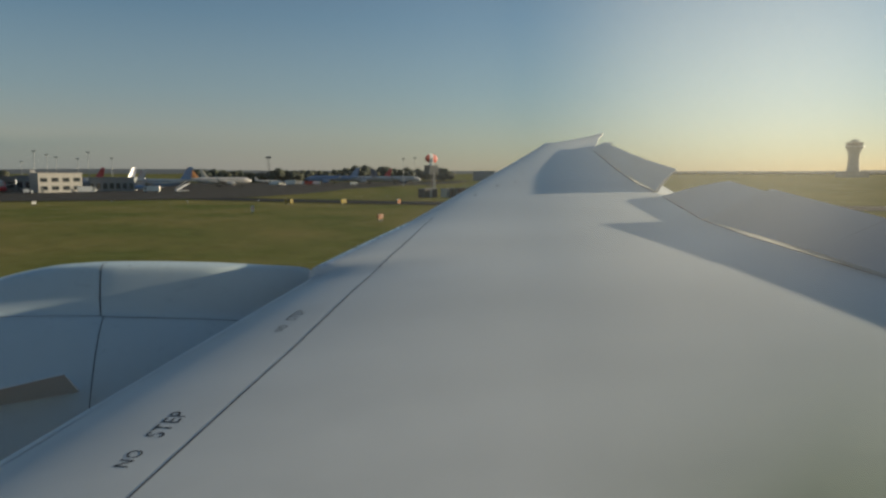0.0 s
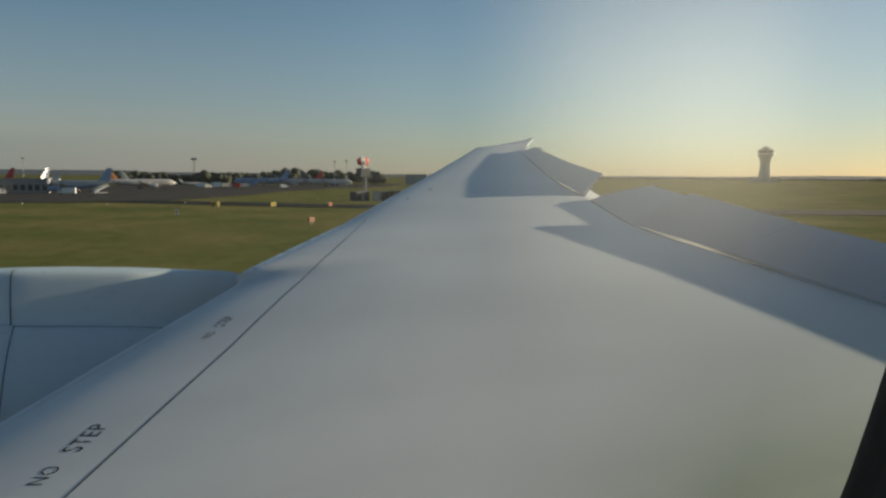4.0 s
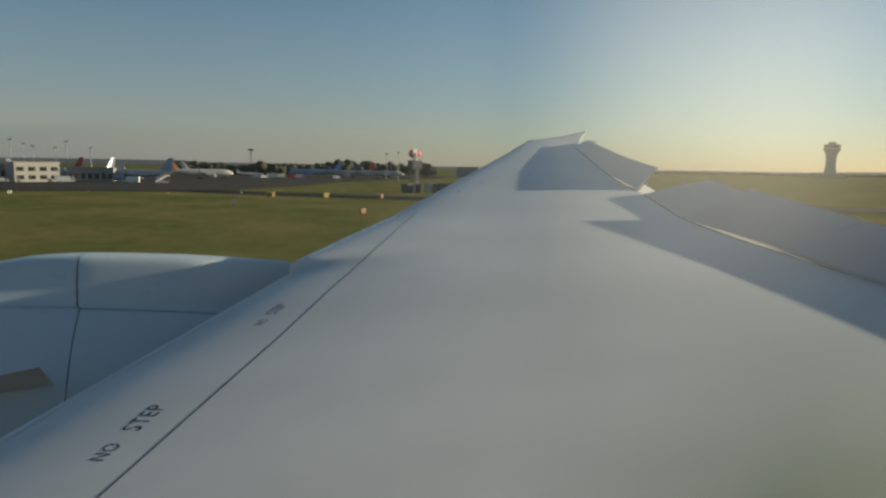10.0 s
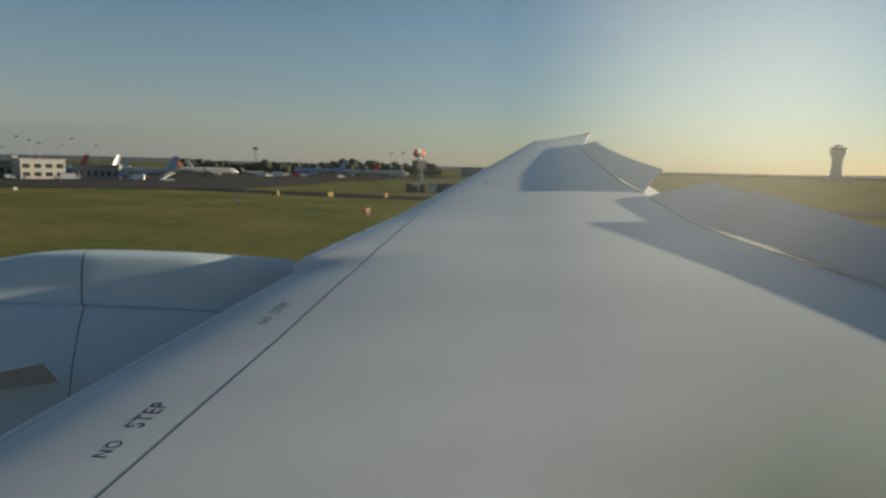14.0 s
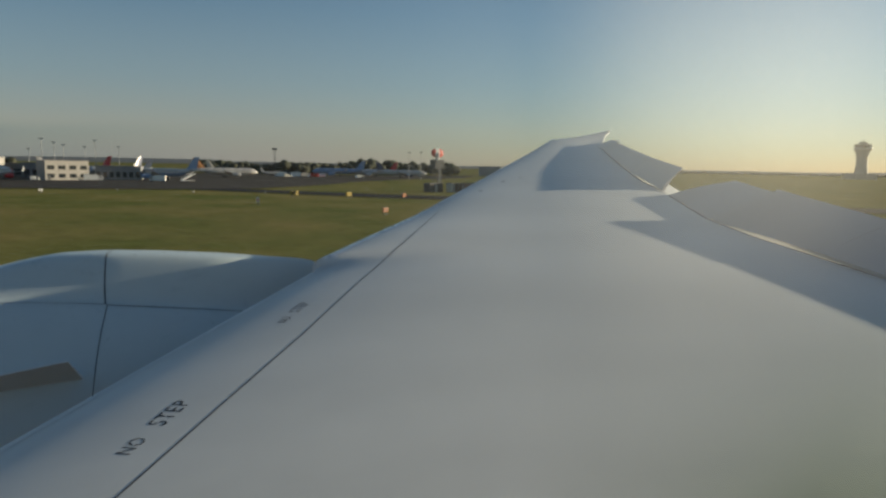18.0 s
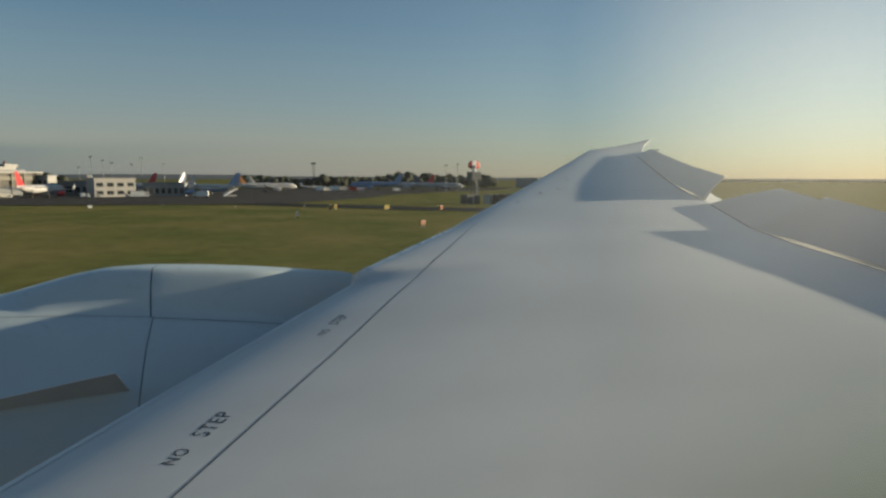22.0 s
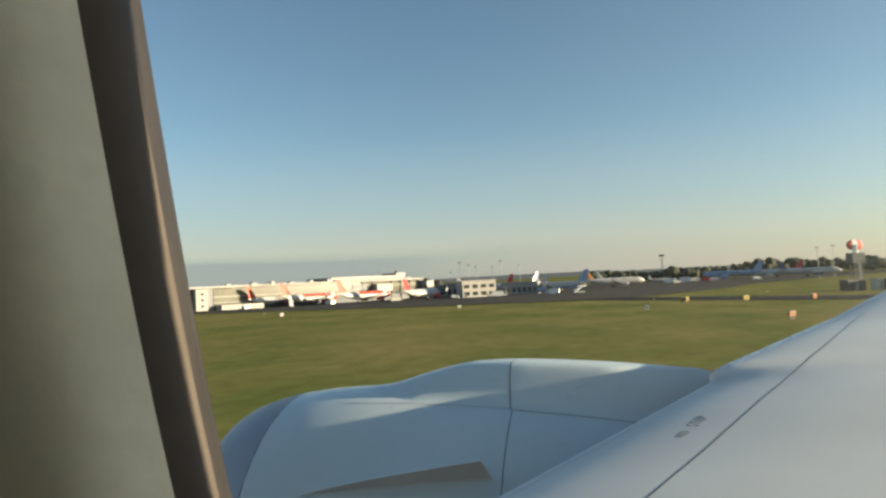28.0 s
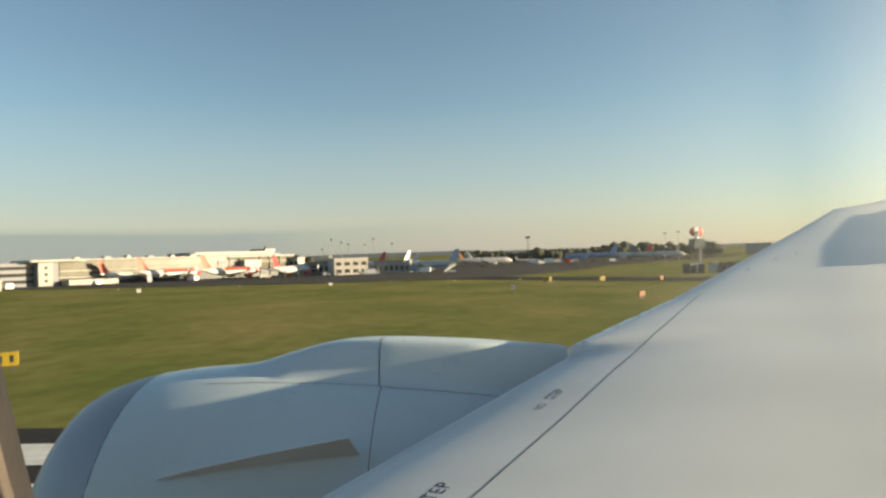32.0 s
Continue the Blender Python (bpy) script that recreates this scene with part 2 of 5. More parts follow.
def lettering(words, x, y, ang, length, parent):
    """Stencilled words laid on the wing skin, starting at x, y and running at that angle."""
    cu = bpy.data.curves.new("lettering", "FONT")
    cu.body = words
    cu.size = 1.0
    cu.space_character = 1.12
    tmp = bpy.data.objects.new("lettering", cu)
    scene.collection.objects.link(tmp)
    bpy.context.view_layer.update()
    me = bpy.data.meshes.new_from_object(tmp.evaluated_get(bpy.context.evaluated_depsgraph_get()))
    bpy.data.objects.remove(tmp)
    bm = bmesh.new()
    bm.from_mesh(me)
    # stencil bridges: cut across every letter
    wide = max(v.co.x for v in bm.verts)
    whole = (0.52, 1.0) if words == "STEP" else (-1.0, 0.5)  # strokes that run through
    for zc in (0.30, 0.36):
        bmesh.ops.bisect_plane(bm, geom=bm.verts[:] + bm.edges[:] + bm.faces[:], plane_co=(0, zc, 0), plane_no=(0, 1, 0))
    gone = [f for f in bm.faces if 0.30 < f.calc_center_median().y < 0.36 and not whole[0] * wide < f.calc_center_median().x < whole[1] * wide]
    bmesh.ops.delete(bm, geom=gone, context="FACES")
    k = length / wide
    c, s = math.cos(ang), math.sin(ang)
    for v in bm.verts:
        u, w = v.co.x * k, v.co.y * k * 1.12
        px, py = x + u * c - w * s, y + u * s + w * c
        v.co = (px, py, top_z(px, py) + 0.001)
    return part("lettering", bm, STENCIL, parent, "black stencilled word " + words)


for words, x, y, ang, length in (("NO", -0.528, 3.515, 1.094, 0.168), ("STEP", -0.389, 3.783, 1.094, 0.300), ("NO", 0.372, 5.270, 1.075, 0.145), ("STEP", 0.500, 5.507, 1.075, 0.260)):
    lettering(words, x, y, ang, length, wing)

# slat nose beside the pylon
rings = []
for y in np.linspace(7.06, 9.6, 32):
    x0 = le_x(y)
    ring = [(x0 - 0.025, y, le_z(y) - 0.06), (x0 - 0.03, y, top_z(x0, y) - 0.035), (x0 - 0.02, y, top_z(x0, y) - 0.008)]
    for u in np.linspace(0, 0.35, 8):
        ring.append((x0 + u, y, top_z(x0 + u, y) + 0.003 - 0.006 * u / 0.35))
    rings.append(ring + [(x0 + 0.352, y, top_z(x0 + 0.352, y) - 0.03), (x0 + 0.2, y, le_z(y) - 0.1)])
smooth(part("slat", loft(rings, caps=True), SLAT_PAINT, wing, "grey slat nose beside the pylon"), 60)


# raised spoilers
def spoiler(y0, y1, rise0, rise1, aft0, aft1, name="spoiler", lbl="raised grey spoiler panel", gap=(0, 0)):
    """A panel hinged on the wing between two span stations, with its free edge lifted."""
    a, b = Vector((hinge_x(y0) - 0.03, y0, 0)), Vector((hinge_x(y1) - 0.03, y1, 0))
    a.z, b.z = top_z(a.x, y0) + 0.006 + gap[0], top_z(b.x, y1) + 0.006 + gap[1]
    h = (b - a).normalized()
    n = Vector((h.y, -h.x, 0)).normalized()
    if n.x < 0:
        n = -n
    c, d = a + n * aft0 + Vector((0, 0, rise0)), b + n * aft1 + Vector((0, 0, rise1))
    up = (d - a).cross(c - b).normalized()
    up = up if up.z > 0 else -up
    rings = []
    for k in range(6):
        s = k / 5
        p, q = a.lerp(c, s), b.lerp(d, s)
        th = 0.05 * (1 - s) + 0.012
        bow = up * (0.03 * math.sin(math.pi * s))
        rings.append([p + bow, q + bow, q + bow - up * th, p + bow - up * th])
    return smooth(part(name, loft(rings, caps=True), SPOILER_PAINT, wing, lbl), 40)


for y0, y1 in ((11.9, 14.33), (14.36, 16.8), (16.83, 19.25), (19.28, 21.7)):
    spoiler(y0, y1, 0.46 - 0.021 * (y0 - 11.8), 0.46 - 0.021 * (y1 - 11.8), 0.42, 0.42, gap=(0.02, 0.02))
spoiler(21.9, 23.3, 0.22, 0.12, 0.75, 0.7, "aileron", "raised grey aileron near the wing tip")
spoiler(9.06, 11.4, 0.29, 0.30, 1.6, 1.3, "flaperon", "raised grey flaperon panel")
spoiler(6.75, 8.98, 0.41, 0.50, 1.22, 1.32, gap=(0.055, 0.0))
spoiler(2.5, 6.76, 0.46, 0.41, 1.22, 1.22, gap=(0.0, 0.055))
# dark gap along the hinges
for y0, y1 in ((2.5, 9.0), (9.06, 11.3), (11.9, 21.7)):
    pts = [(hinge_x(y) - 0.055, y) for y in np.linspace(y0, y1, 24)]
    part("hinge_gap", strip_on_wing(pts, 0.04), SEAL, wing, "dark hinge gap ahead of the spoilers")

# flaps behind and below the spoilers
for y0, y1 in ((1.0, 9.0), (9.3, 11.9), (12.1, 21.9)):
    rings = []
    for y in (y0, y1):
        x, z, c = hinge_x(y) + 0.12, top_z(hinge_x(y), y) - 0.12, (2.3 if y < 10 else 1.5 - 0.04 * (y - 10))
        rings.append([(x, y, z), (x + c * 0.4, y, z + 0.0), (x + c, y, z - 0.55), (x + c * 0.95, y, z - 0.58), (x + c * 0.4, y, z - 0.22), (x, y, z - 0.2)])
    smooth(part("flap", loft(rings, caps=True), WING_PAINT, wing, "lowered grey flap"), 40)

# engine
EY, EZ = 7.1, EYE - 2.965
PROFILE = [(-4.26, 1.40), (-4.30, 1.46), (-4.27, 1.53), (-4.15, 1.60), (-3.9, 1.685), (-3.62, 1.745), (-3.3, 1.785), (-3.0, 1.806), (-2.7, 1.816), (-2.4, 1.815), (-2.1, 1.808),
           (-1.8, 1.796), (-1.5, 1.78), (-1.1, 1.75), (-0.6, 1.70), (-0.2, 1.655), (0.6, 1.54), (1.3, 1.41), (1.75, 1.31)]


def nac_r(x):
    return mixed(PROFILE[2:], x)


def ring_at(x, r, n=96):
    return [(x, EY + r * math.sin(2 * math.pi * i / n), EZ + r * math.cos(2 * math.pi * i / n)) for i in range(n)]


xs = [-3.62 + 0.18 * i for i in range(30)] + [1.75]
engine = smooth(part("engine", loft([ring_at(x, nac_r(x)) for x in xs] + [ring_at(1.75, 1.3), ring_at(0.4, 1.35)]), NACELLE_PAINT, airliner,
                     "white painted engine nacelle slung under the wing"), 50)
lip = [(-2.9, 1.34), (-3.5, 1.33), (-4.0, 1.36), (-4.22, 1.42)] + PROFILE[1:6]
smooth(part("intake_lip", loft([ring_at(x, r) for x, r in lip]), LIP_METAL, engine, "bare grey metal intake lip"), 50)
part("intake_duct", loft([ring_at(-2.9, 1.34), ring_at(-2.5, 1.34), ring_at(-2.5, 0.02)]), DARK_TRIM, engine, "dark intake duct and fan")
smooth(part("exhaust_core", loft([ring_at(x, r, 48) for x, r in ((0.5, 1.0), (1.8, 0.95), (3.0, 0.6), (3.9, 0.2))], caps=True), LIP_METAL, engine, "bare metal exhaust cone"))


def hoop(x, r_add, a0, a1, width, material, name, parent):
    """A seam round part of the nacelle."""
    rings = []
    for i in range(41):
        a = radians(a0 + (a1 - a0) * i / 40)
        rings.append([(xx, EY + (nac_r(xx) + r_add) * math.sin(a), EZ + (nac_r(xx) + r_add) * math.cos(a)) for xx in (x - width / 2, x + width / 2)])
    return part(name, loft(rings, closed=False), material, parent)


hoop(-1.10, 0.003, -150, -17.8, 0.007, SEAL, "cowl_seam", engine)
hoop(-3.62, 0.003, -150, 150, 0.008, SEAL, "lip_seam", engine)

# pylon fairing: a broad hump from the cowl to the wing
RIDGE = [(-2.75, 0.0), (-2.5, 0.03), (-2.2, 0.125), (-1.9, 0.215), (-1.6, 0.285), (-1.25, 0.325), (-0.8, 0.355), (-0.2, 0.385), (0.3, 0.415), (0.7, 0.445), (0.83, 0.435), (0.90, 0.35), (1.02, 0.18), (1.7, 0.0)]


def hump(x, q):
    """How much of the ridge's height stands at that share of the half width."""
    a, b = ease(-1.7, -1.0, x), ease(-0.2, 0.7, x)
    return ease(0.95 - 0.04 * a - 0.46 * b, 0.2 + 0.14 * a - 0.34 * b, abs(q))


rings = []
for x in np.linspace(-2.75, 1.7, 46):
    h, ring = mixed(RIDGE, x), []
    half = 0.54 * min(1, 0.35 + (x + 2.75) / 0.9)
    for i in range(41):
        q = -1 + 2 * i / 40
        lat = q * half
        z = EZ + math.sqrt(max(nac_r(x) ** 2 - lat * lat, 0)) + h * hump(x, q) + 0.006 * (1 - q * q)
        ring.append((x, EY + lat, z))
    rings.append(ring + [(x, EY + half, EZ + 0.6), (x, EY - half, EZ + 0.6)])
pylon = smooth(part("pylon", loft(rings, caps=True), PYLON_PAINT, airliner, "smooth white pylon fairing above the nacelle"), 60)


def along_nacelle(x0, x1, deg, width, name, lift=0.004):
    rings = []
    for x in np.linspace(x0, x1, 30):
        r = nac_r(x) + lift
        rings.append([(x, EY + r * math.sin(radians(d)), EZ + r * math.cos(radians(d))) for d in (deg - width, deg + width)])
    return part(name, loft(rings, closed=False), SEAL, engine)


along_nacelle(-1.1, 1.6, -18.2, 0.16, "cowl_door_gap")
along_nacelle(-2.9, -1.1, -17.6, 0.1, "cowl_door_gap")
# short step where the pylon joint meets the cowl joint
rings = []
for i in range(25):
    q = -1 + i / 25.0 * 1.0
    lat = q * 0.54
    x = -1.12 - 0.03 * math.sin(math.pi * (1 + q))
    z = EZ + math.sqrt(nac_r(x) ** 2 - lat * lat) + mixed(RIDGE, x) * hump(x, q) + 0.012
    rings.append([(x - 0.005, EY + lat, z), (x + 0.005, EY + lat, z)])
part("pylon_seam", loft(rings, closed=False), SEAL, pylon)

# vortex strake on the inboard side
rings = []
for k in range(16):
    s = k / 15
    x = -2.98 + 1.80 * s
    d = radians(-53.8 + 7.6 * s)
    r = nac_r(x) - 0.02
    hgt = 0.02 + 0.30 * s ** 0.75
    back = 0.06 * s
    nrm = Vector((0, math.sin(d), math.cos(d)))
    tng = Vector((0, math.cos(d), -math.sin(d))) * 0.012
    base = Vector((x, EY, EZ)) + nrm * r
    rings.append([base - tng, base + tng, base + tng * 0.4 + nrm * hgt - Vector((back, 0, 0)), base - tng * 0.4 + nrm * hgt - Vector((back, 0, 0))])
smooth(part("strake", loft(rings, caps=True), STRAKE_GREY, engine, "grey painted vortex strake on the cowl"), 30)
# small latch marks on the cowl
for x, d in ((-3.25, -66), (-1.32, -58)):
    hoop(x, 0.003, d - 0.5, d + 0.5, 0.012, SEAL, "latch", engine)

# the engine hangs well out under the wing
OUT = Matrix.Translation((0, 0, EYE)) @ Matrix.Scale(1.135, 4) @ Matrix.Translation((0, 0, -EYE))
for o in [engine, pylon] + list(engine.children) + list(pylon.children):
    o.data.transform(OUT)

# fuselage skin and cabin lining, with one window opening
WX, WZ, WA, WB = 0.0508, EYE + 0.09, 0.1233, 0.235
LEAN = 0.2  # the side wall leans in towards the top
CY, CZ = -2.77, 5.85


def oval(a, b, depth, n=128, e=7.0):
    """Rounded window outline at a given distance from the eye."""
    pts = []
    for i in range(n):
        t = 2 * math.pi * i / n
        c, s = math.cos(t), math.sin(t)
        f = 4.0 if c < 0 else e  # the forward corners are rounder
        k = (abs(c) ** f + abs(s) ** f) ** (-1 / f)
        pts.append((WX + a * k * c, depth - LEAN * (WZ + b * k * s - EYE), WZ + b * k * s))
    return pts


def square(a, b, radius, n=128):
    """The same directions on a rectangle that lies on the round shell."""
    pts = []
    for i in range(n):
        t = 2 * math.pi * i / n
        c, s = math.cos(t), math.sin(t)
        k = 1 / max(abs(c), abs(s))
        z = WZ + b * k * s
        pts.append((WX + a * k * c, CY + math.sqrt(radius ** 2 - (z - CZ) ** 2), z))
    return pts


def shell(radius, x_cuts, z_half, holes, small=()):
    """Round shell in panels, one left open about the window."""
    angs = [math.asin((WZ - z_half - CZ) / radius), math.asin((WZ + z_half - CZ) / radius)]
    arc = [angs[0] + (angs[1] - angs[0]) * i / 4 for i in range(5)]
    rest = [angs[1] + (2 * math.pi - (angs[1] - angs[0])) * i / 48 for i in range(1, 48)]
    th = arc + rest
    bm = bmesh.new()
    v = [[bm.verts.new((x, CY + r * math.cos(t), CZ + r * math.sin(t))) for t in th] for x, r in x_cuts]
    for i in range(len(v) - 1):
        for j in range(len(th)):
            k = (j + 1) % len(th)
            port = abs((th[j] + th[k]) / 2 - math.pi) < 0.14 and k
            if i in holes and j < 4 or i in small and (j in (1, 2) or port):
                continue
            bm.faces.new((v[i][j], v[i][k], v[i + 1][k], v[i + 1][j]))
    return bm


HA, HB = 0.24, 0.34
R_OUT, R_IN = 2.885, 2.79
cuts = [(-27, 0.3), (-26.5, 1.0), (-25.5, 1.7), (-24, 2.3), (-21.5, 2.75), (-19, R_OUT), (-10, R_OUT), (-3.2, R_OUT), (WX - HA, R_OUT), (WX + HA, R_OUT), (3.2, R_OUT), (10, R_OUT),
        (18, R_OUT), (22, 2.6), (27, 1.8), (31, 0.9), (33, 0.3)]
ROW = [WX + 0.62 * k for k in (-4, -3, -2, -1, 1, 2, 3, 4)]  # the neighbouring windows of the cabin


def with_row(cuts, hole_at, radius):
    """Station cuts with the neighbouring windows let in; gives the cuts and where the openings lie."""
    xs = sorted([c for c in cuts] + [(x + s * 0.15, radius) for x in ROW for s in (-1, 1)])
    big = {i for i, c in enumerate(xs) if abs(c[0] - hole_at) < 1e-6}
    return xs, big, {i for i, c in enumerate(xs) if any(abs(c[0] - x + 0.15) < 1e-6 for x in ROW)}


cuts, big, small = with_row(cuts, WX - HA, R_OUT)
fuselage = smooth(part("fuselage", shell(R_OUT, cuts, HB, big, small), FUSELAGE_PAINT, airliner, "white painted fuselage tube"), 40)
part("window_plate", loft([square(HA, HB, R_OUT), oval(WA + 0.032, WB + 0.032, 0.1155)]), FUSELAGE_PAINT, fuselage, "outer window surround")
_c, _b, _s = with_row([(-3, R_IN), (WX - HA, R_IN), (WX + HA, R_IN), (3, R_IN)], WX - HA, R_IN)
lining = (_c, HB, _b, _s)
cabin_wall = smooth(part("cabin_wall", shell(R_IN, *lining), LINING, None), 40)
tagged(cabin_wall, "beige moulded cabin side wall lining", "wall", kind="structure")
REVEAL = [(0.0, 0.0755), (0.0005, 0.0718), (0.001, 0.0684), (0.0018, 0.0655), (0.003, 0.0632), (0.005, 0.0606), (0.009, 0.0570), (0.014, 0.0530), (0.03, 0.0420), (0.05, 0.032), (0.094, 0.014)]
rims = [square(HA, HB, R_IN)]
for grow, _ in REVEAL[::-1]:
    rims.append(oval(WA - 0.0085 + grow, WB - 0.0085 + grow, mixed(REVEAL, grow)))
smooth(part("window_surround", loft(rims), LINING, cabin_wall, "beige moulded window surround"), 60)
rims = [oval(WA - 0.0085, WB - 0.0085, 0.0755), oval(WA - 0.0095, WB - 0.0095, 0.079), oval(WA - 0.0078, WB - 0.0078, 0.0845), oval(WA - 0.0052, WB - 0.0052, 0.0895)]
lip = [oval(WA - 0.0052, WB - 0.0052, 0.0895), oval(WA - 0.0044, WB - 0.0044, 0.0910), oval(WA - 0.002, WB - 0.002, 0.096), oval(WA, WB, 0.100), oval(WA + 0.012, WB + 0.012, 0.1045), oval(WA + 0.032, WB + 0.032, 0.1155)]
smooth(part("gasket_lip", loft(lip), TAN_RUBBER, cabin_wall, "tan outer lip of the window gasket"), 60)
smooth(part("window_gasket", loft(rims), RUBBER, cabin_wall, "dark rubber window gasket"), 60)
for x in ROW:
    rows = []
    for r in (R_IN, R_OUT):
        zs = [WZ - HB / 2, WZ + HB / 2]
        ys = [CY + math.sqrt(r * r - (z - CZ) ** 2) for z in zs]
        rows.append([(x - 0.15, ys[0], zs[0]), (x + 0.15, ys[0], zs[0]), (x + 0.15, ys[1], zs[1]), (x - 0.15, ys[1], zs[1])])
    part("window_reveal", loft(rows), LINING, cabin_wall, "beige reveal of a neighbouring cabin window")
for x, name in ((-3.0, "cabin_bulkhead_fore"), (3.0, "cabin_bulkhead_aft")):
    b = tube([(x - 0.02, R_IN - 0.01), (x + 0.02, R_IN - 0.01)], 48, "x")
    bmesh.ops.translate(b, verts=b.verts, vec=(0, CY, CZ))
    tagged(part(name, b, LINING, None), "plain beige cabin bulkhead", "wall", kind="structure")
tagged(part("cabin_floor", boxes((-3, CY - 2.4, 4.45, 3, CY + 2.4, 4.5)), CARPET, None), "grey carpeted cabin floor", "floor", kind="structure")

# ---- ground ----
def ground_z(x, y):
    """The field falls gently towards the apron and rises again beyond it."""
    return -3.2 * ease(70, 350, y) * (1 - ease(120, 420, x)) * (1 - ease(520, 900, y))


GRASS = mat("mown_grass", (0.136, 0.156, 0.048), 0.95, 0.0, 0.40, 0.11, 1.1, bump=0.008, stretch=(0.55, 0.4, 1), second=(0.262, 0.216, 0.084))
GRASS.node_tree.nodes["Principled BSDF"].inputs["Specular IOR Level"].default_value = 0.0
ASPHALT = mat("asphalt", (0.050, 0.048, 0.046), 0.85, 0.0, 0.15, 0.12, 6.0, bump=0.004)
ASPHALT.node_tree.nodes["Principled BSDF"].inputs["Specular IOR Level"].default_value = 0.03
APRON = mat("apron_concrete", (0.088, 0.078, 0.067), 0.85, 0.0, 0.12, 0.05, 2.0)
APRON.node_tree.nodes["Principled BSDF"].inputs["Specular IOR Level"].default_value = 0.03
LINE_WHITE = mat("line_paint_white", (0.72, 0.71, 0.66), 0.7, 0.0, 0.12, 2.0, 20)

gx = sorted(set([-4500, -3000, -2000, -1400, -1000, -800] + list(range(-600, 601, 20)) + [700, 800, 1000, 1400, 2000, 3000, 4500]))
gy = sorted(set([-4500, -2000, -800, -300, -100, 0] + list(range(20, 961, 20)) + [1100, 1400, 2000, 3000, 4500]))
me = bpy.data.meshes.new("ground")
gv = [(x, y, ground_z(x, y)) for y in gy for x in gx]
nx = len(gx)
me.from_pydata(gv, [], [(j * nx + i, j * nx + i + 1, (j + 1) * nx + i + 1, (j + 1) * nx + i) for j in range(len(gy) - 1) for i in range(nx - 1)])
me.materials.append(GRASS)
tagged(new("ground", me), "mown airfield grass, green with dry brown patches", "grass", kind="structure")


def paved(name, rows, material, label, lift):
    """A paved sheet between two edges, given as rows of ((x, y), (x, y))."""
    rings = []
    for (xa, ya), (xb, yb) in rows:
        n = 24
        rings.append([(xa + (xb - xa) * k / n, ya + (yb - ya) * k / n, 0) for k in range(n + 1)])
    rings = [[(x, y, ground_z(x, y) + lift) for x, y, _ in r] for r in rings]
    bm = loft(rings, closed=False)
    for f in bm.faces:
        if f.normal.z < 0:
            f.normal_flip()
    return tagged(part(name, bm, material, None), label, name.split("_")[0], kind="structure")


paved("runway", [((x, -24), (x, 22.8)) for x in range(-900, 901, 60)], ASPHALT, "dark asphalt runway under the airliner", 0.03)
centre = [(330, 18), (240, 32), (150, 58), (100, 78), (60, 104), (30, 134), (6, 168), (-12, 200), (-22, 226)]
cl = [(a[0] + (b[0] - a[0]) * k / 6, a[1] + (b[1] - a[1]) * k / 6) for a, b in zip(centre, centre[1:]) for k in range(6)]
rows = []
for i in range(1, len(cl) - 1):
    d = Vector((cl[i + 1][0] - cl[i - 1][0], cl[i + 1][1] - cl[i - 1][1])).normalized()
    rows.append(((cl[i][0] - d.y * 8, cl[i][1] + d.x * 8), (cl[i][0] + d.y * 8, cl[i][1] - d.x * 8)))
paved("road_taxiway", rows, ASPHALT, "dark asphalt taxiway curving across the grass", 0.10)
edge = [(-420, 190), (-260, 212), (-150, 208), (-90, 190), (-50, 178), (-14, 178), (8, 200), (26, 250), (60, 350), (110, 430), (190, 520)]
paved("pavement_apron", [((x, y), (x + 40 if x > -100 else x - 60, 580)) for x, y in
                         [(a[0] + (b[0] - a[0]) * k / 6, a[1] + (b[1] - a[1]) * k / 6) for a, b in zip(edge, edge[1:]) for k in range(6)]],
      APRON, "dark concrete apron of the airport", 0.14)
line = thing("runway_edge_line", "white painted runway edge lines", "marking", (0, 0, 0.045))
for y0, y1 in ((18.5, 20.7), (15.2, 16.9)):
    part("stripe", boxes((-600, y0, 0, 600, y1, 0.008)), LINE_WHITE, line)


# ---- airfield: signs and runway furniture ----
def place(az, d, lift=0.0):
    """A spot on the ground at that bearing (degrees forward of outboard) and distance from the airliner."""
    x, y = -math.sin(radians(az)) * d, math.cos(radians(az)) * d
    return (x, y, ground_z(x, y) + lift)


SIGN_ORANGE = mat("sign_orange", (0.30, 0.085, 0.006), 0.8, 0.0, 0.06, 2, 20)
SIGN_YELLOW = mat("sign_yellow", (0.30, 0.215, 0.014), 0.75, 0.0, 0.06, 2, 20)
BLACK = mat("black_paint", (0.02, 0.02, 0.02), 0.6)
WHITE = mat("white_paint", (0.80, 0.79, 0.76), 0.5, 0.0, 0.05, 0.8, 8)
RED = mat("red_paint", (0.55, 0.05, 0.03), 0.5, 0.0, 0.06, 1, 10)
GREY_METAL = mat("grey_metal", (0.28, 0.29, 0.30), 0.5, 0.4, 0.1, 1.5, 20)
DARK_METAL = mat("dark_metal", (0.07, 0.075, 0.08), 0.55, 0.3, 0.1, 1.5, 20)


